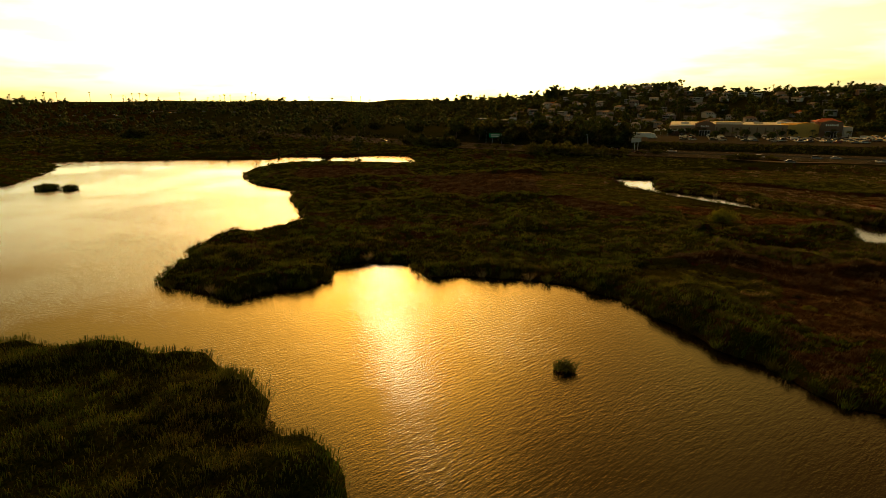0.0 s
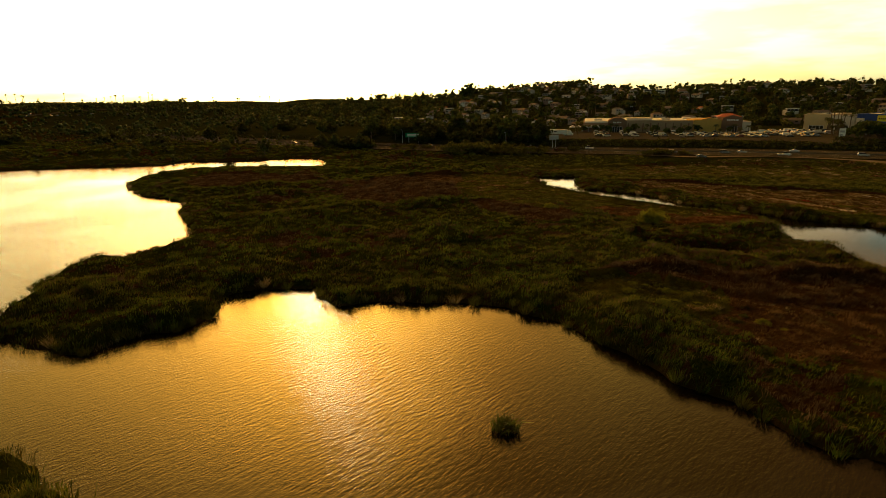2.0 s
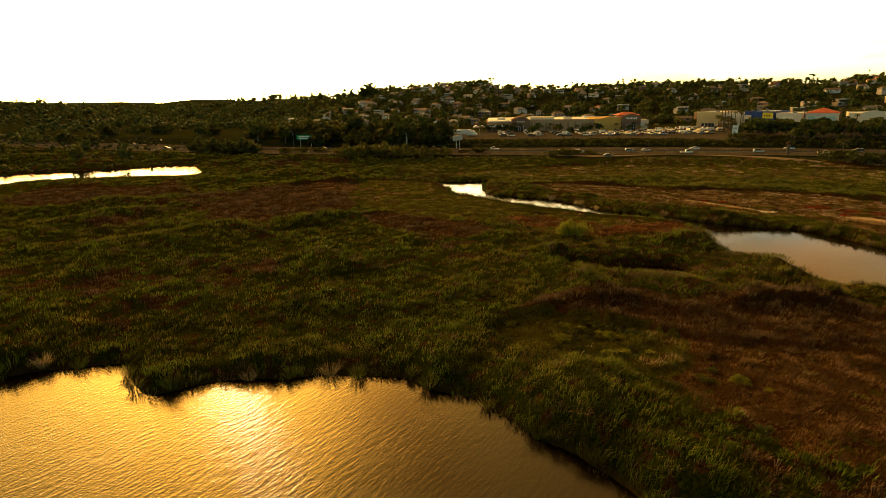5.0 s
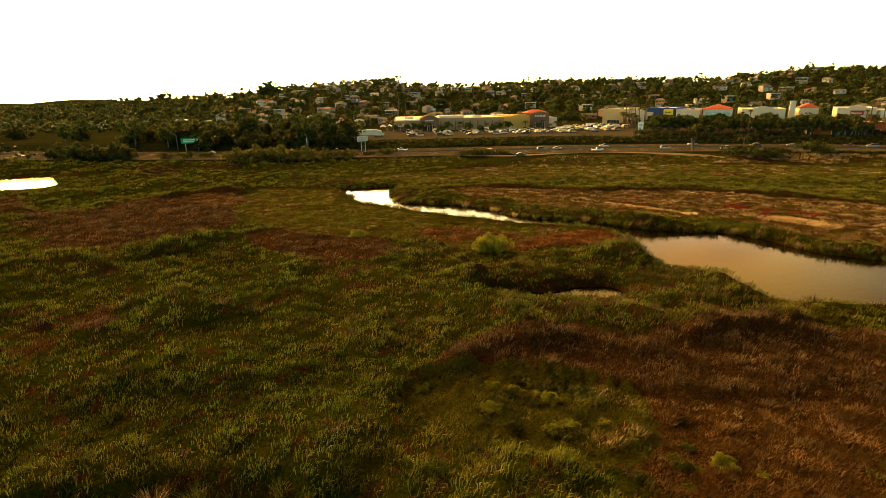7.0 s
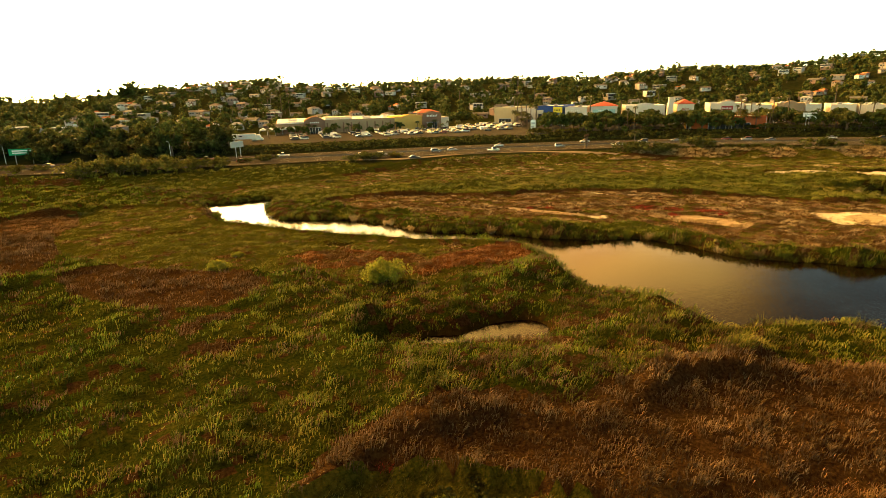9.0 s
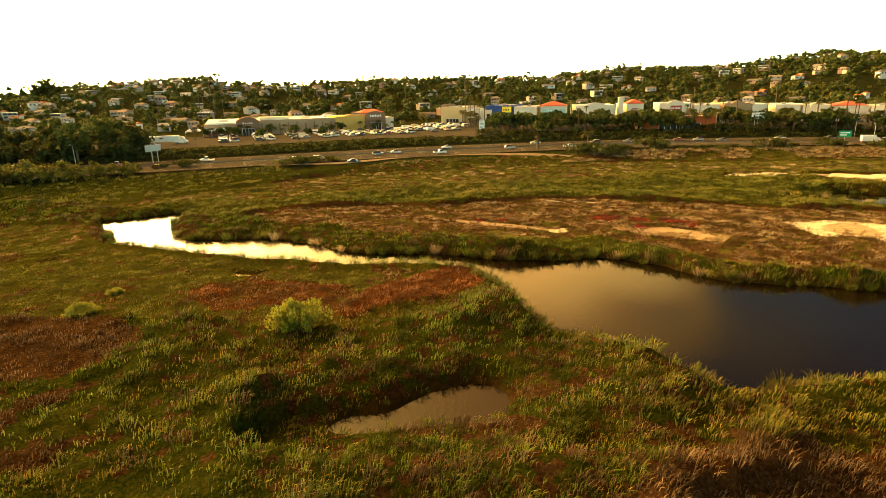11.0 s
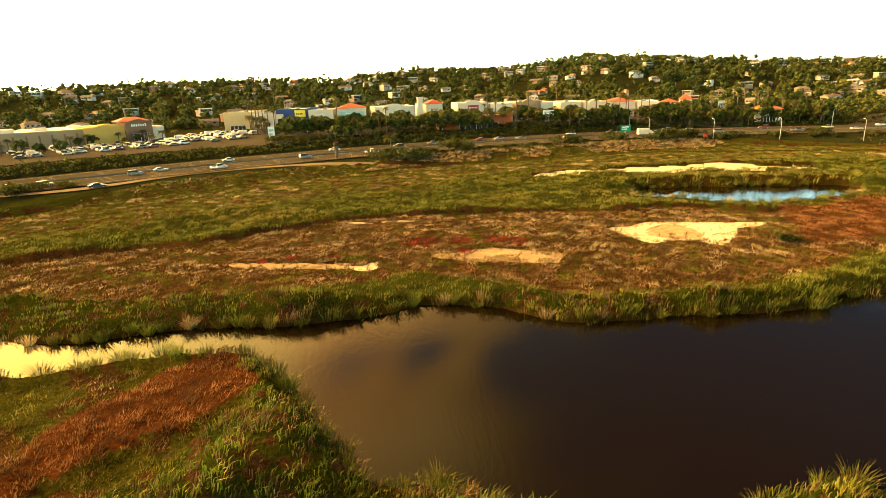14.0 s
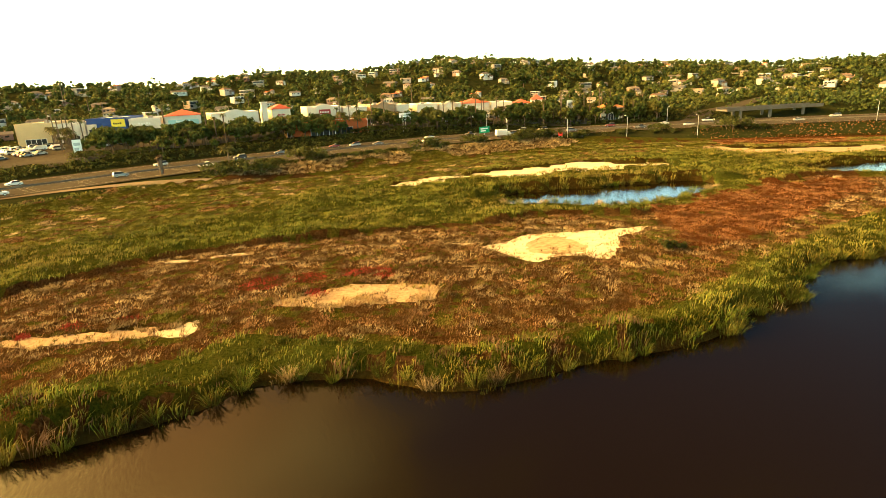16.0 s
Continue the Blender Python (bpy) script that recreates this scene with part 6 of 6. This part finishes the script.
def house(kind, label):
    root = tagged(new("house"), label, "house")
    if kind == 0:
        block(root, "wall", HOUSE_WALL, -6, 6, -4.5, 4.5, -2, 5.6)
        hip(root, "roof", HOUSE_ROOF, -6, 6, -4.5, 4.5, 5.6, 7.9, 0.7, 0.3)
        block(root, "garage", HOUSE_WALL, 2, 7.6, -7.4, -4.5, -2, 2.9)
        hip(root, "garage_roof", HOUSE_ROOF, 2, 7.6, -7.4, -4.5, 2.9, 4.2, 0.4, 0.4)
        spots = [(-4.6, -2.8, 3.4, 4.9), (-1.2, 0.8, 3.4, 4.9), (3.2, 4.8, 3.6, 4.9)]
        front, g = -4.5, (3.0, 6.6, -7.4)
    elif kind == 1:
        block(root, "wall", HOUSE_WALL, -8, 8, -4, 4, -2, 3.0)
        hip(root, "roof", HOUSE_ROOF, -8, 8, -4, 4, 3.0, 5.2, 0.7, 1.0)
        block(root, "chimney", TAN, 3, 4, 1, 2, 3.2, 6.0)
        spots = [(-7, -4.6, 0.9, 2.3), (-3.6, -2.0, 0.9, 2.3), (3.0, 5.6, 0.9, 2.3)]
        front, g = -4, None
    elif kind == 2:
        block(root, "wall", HOUSE_WALL, -7, 7, -4, 5, -3, 6.0)
        block(root, "roof", WHITE_ROOF, -7.4, 7.4, -4.6, 5.4, 6.0, 6.35)
        block(root, "balcony", FRAME_WHITE, -6.6, 6.6, -6.0, -4.0, 2.9, 3.15)
        block(root, "balcony_rail", GLASS, -6.6, 6.6, -6.0, -5.9, 3.15, 4.1)
        spots = [(-6, -2.6, 3.4, 5.4), (-2, 2, 3.4, 5.4), (2.6, 6, 3.4, 5.4), (-6, -2.6, 0.4, 2.3)]
        front, g = -4, None
    else:
        block(root, "wall", HOUSE_WALL, -7, 3, -4, 4, -2, 3.2)
        block(root, "wall", HOUSE_WALL, 3, 8, -6, 4, -2, 5.8)
        hip(root, "roof", RUST_ROOF, -7, 3, -4, 4, 3.2, 5.0, 0.6, 0.4)
        hip(root, "roof", RUST_ROOF, 3, 8, -6, 4, 5.8, 7.4, 0.6, 0.4)
        spots = [(-6, -4, 0.9, 2.4), (-3, -1, 0.9, 2.4)]
        front, g = -4, (3.7, 7.2, -6)
    for x0, x1, z0, z1 in spots:
        block(root, "window", GLASS, x0, x1, front - 0.06, front + 0.02, z0, z1, "dark glass")
    if g:
        block(root, "garage_door", FRAME_WHITE, g[0], g[1], g[2] - 0.08, g[2] + 0.02, -0.2, 2.2)
    return root


KINDS = [house(0, "two-storey stucco house with a hipped roof"), house(1, "single-storey gabled house among trees"), house(2, "pale flat-roofed hillside house with a balcony"), house(3, "stucco house with orange clay tile roofs")]
rnd = random.Random(22)
for x, y, a in HOUSE_SPOTS:
    ob = place(KINDS[rnd.choices((0, 1, 2, 3), (5, 4, 3, 1))[0]], x, y, math.degrees(a) + rnd.uniform(-40, 40), rnd.uniform(0.56, 0.80))
    ob.location.z += 0.8
    tagged(ob, group="hillside houses")

# ---------------------------------------------------------------- road furniture
def street_lamp():
    root = tagged(new("street_lamp"), "tall grey curved freeway lamp post", "street lamp")
    bm = bmesh.new()
    tube(bm, [(0, 0, -0.3), (0, 0, 4), (0, 0, 9.0), (0.25, 0, 10.0), (1.1, 0, 10.6), (2.6, 0, 10.8)], [0.16, 0.14, 0.11, 0.1, 0.08, 0.07], 8)
    part("pole", bm, STEEL, root)
    block(root, "lamp_head", FRAME_WHITE, 2.4, 3.3, -0.18, 0.18, 10.68, 10.88)
    return root


def road_sign(label, wide, high, foot, face, posts=2):
    root = tagged(new("road_sign"), label, "road sign")
    for k in range(posts):
        x = 0 if posts == 1 else (-wide * 0.3, wide * 0.3)[k]
        bm = bmesh.new()
        tube(bm, [(x, 0, -0.3), (x, 0, foot + high)], [0.14, 0.12], 8)
        part("post", bm, STEEL, root)
    p = block(root, "panel", face, -wide / 2, wide / 2, -0.22, -0.15, foot, foot + high)
    for k in range(2):
        block(p, "lettering", SIGN_WHITE if face != SIGN_WHITE else STEEL, -wide * 0.38, wide * (0.34 - 0.2 * k), -0.26, -0.23, foot + high * (0.58 - 0.34 * k), foot + high * (0.78 - 0.34 * k))
    return root


LAMP = street_lamp()
for x, y, turn in ((341, 84, 20), (337, 109, 25), (352, 206, 215), (344, 55, 10), (370, -23, 0), (326, 134, 25), (360, 190, 215), (90, 352, 240), (30, 398, 240), (376, 150, 205), (392, 60, 190)):
    tagged(place(LAMP, x, y, turn, 0.8), group="freeway lamps")
ROADTURN = lambda px, py: math.degrees(road_point(road_at(px, py), 0)[1])  # noqa: E731
road_sign("green freeway sign on a single steel post", 5.2, 2.6, 4.2, SIGN_GREEN, 1).matrix_world = pose(327, 144, 3.0, 0, 0, ROADTURN(327, 144) + 10)
road_sign("white billboard on a tall steel post", 6.4, 3.4, 6.0, SIGN_WHITE, 1).matrix_world = pose(364, 190, 6.0, 0, 0, ROADTURN(364, 190))
road_sign("white pylon sign at the car park", 3.0, 5.4, 1.6, SIGN_WHITE, 2).matrix_world = pose(266.5, 293.5, 7.4, 0, 0, ROADTURN(266, 293))
road_sign("white monument sign among palms", 4.4, 5.6, 2.6, SIGN_WHITE, 2).matrix_world = pose(411, 108, 8.5, 0, 0, ROADTURN(400, 108))
road_sign("wide green overhead sign beside the freeway", 11.0, 2.8, 4.0, SIGN_GREEN, 2).matrix_world = pose(37, 392, 4.0, 0, 0, ROADTURN(37, 392) + 15)
gantry = tagged(new("sign_gantry"), "steel sign gantry seen from behind", "road sign")
for x in (0, 3.2):
    bm = bmesh.new()
    tube(bm, [(x, 0, -0.3), (x, 0, 8)], [0.2, 0.16], 8)
    part("post", bm, STEEL, gantry)
block(gantry, "panel", STEEL, -3.5, 5.5, -0.3, -0.1, 5.0, 7.6, "grey sign back")
for k in range(6):
    block(gantry, "brace", STEEL, -3.3 + 1.7 * k, -3.15 + 1.7 * k, -0.1, 0.05, 5.0, 7.6)
gantry.matrix_world = pose(114, 335, 3.6, 0, 0, ROADTURN(114, 335) + 60)
barrel = tagged(new("road_barrier"), "small red work barrier at the verge", "barrier")
block(barrel, "panel", plain("red barrier paint", (0.55, 0.03, 0.02), 0.5), -0.9, 0.9, -0.2, 0.2, 0.3, 1.9)
for x in (-0.8, 0.7):
    block(barrel, "leg", STEEL, x, x + 0.1, -0.5, 0.5, -0.2, 0.3)
barrel.matrix_world = pose(338, 112, 3.7, 0, 0, 60)

# overpass and its ramp at the far end
deck = tagged(new("overpass"), "concrete road overpass with pale parapets", "bridge")
block(deck, "deck", STAINED, 0, 52, -5, 5, 5.0, 5.9)
for y in (-5, 4.7):
    block(deck, "parapet", STAINED, 0, 52, y, y + 0.3, 5.9, 6.7)
for x in (8, 24, 42):
    for y in (-3.5, 3.0):
        block(deck, "pier", STAINED, x, x + 1.2, y, y + 1.0, -3.0, 5.0)
deck.matrix_world = pose(404, 32, 3.0, 0, 0, -72)
strip("road", RAMP, -5, 5, None, ASPHALT, "freeway ramp climbing to the overpass", "road", 0.5)
# roads on the far west side
WEST = soften([(-420, 230), (-300, 300), (-257, 326), (-236, 380), (-215, 430), (-170, 465), (-110, 474), (-70, 446)], 8, False)
strip("road", WEST, -6, 6, None, ASPHALT, "curving road beside the lagoon", "road", 0.3)
FARWEST = soften([(-560, 400), (-430, 520), (-440, 680), (-380, 820), (-300, 880)], 10, False)
strip("road", FARWEST, -7, 7, None, ASPHALT, "road past the distant meadow", "road", 0.4)
WINDING = soften([(-112, 560), (-120, 640), (-150, 720), (-165, 800), (-190, 900)], 8, False)
strip("road", WINDING, -7, 7, None, ASPHALT, "winding road climbing between trees", "road", 0.5)
for k in range(22):
    x, y = -520 + k * 11 + rnd.uniform(-3, 3), 770 + rnd.uniform(-12, 16) + k * 1.2
    tagged(place(rnd.choice((PARKED_SEDAN, PARKED_SUV)), x, y, rnd.uniform(0, 360), 1.0), group="distant parked cars")
for x, y in ((-232, 398), (-222, 418), (-252, 345), (-180, 461), (-140, 471)):
    tagged(place(SEDAN, x, y, 60, 1.0), group="lagoon road traffic")

retire(ROUND, TALL, SPREAD, MOUND, LOW, WILLOW, FAN, DATE, SEDAN, SUV, PARKED_SEDAN, PARKED_SUV, PICKUP, VAN, SEMI, BOX_TRUCK, LAMP, *KINDS)
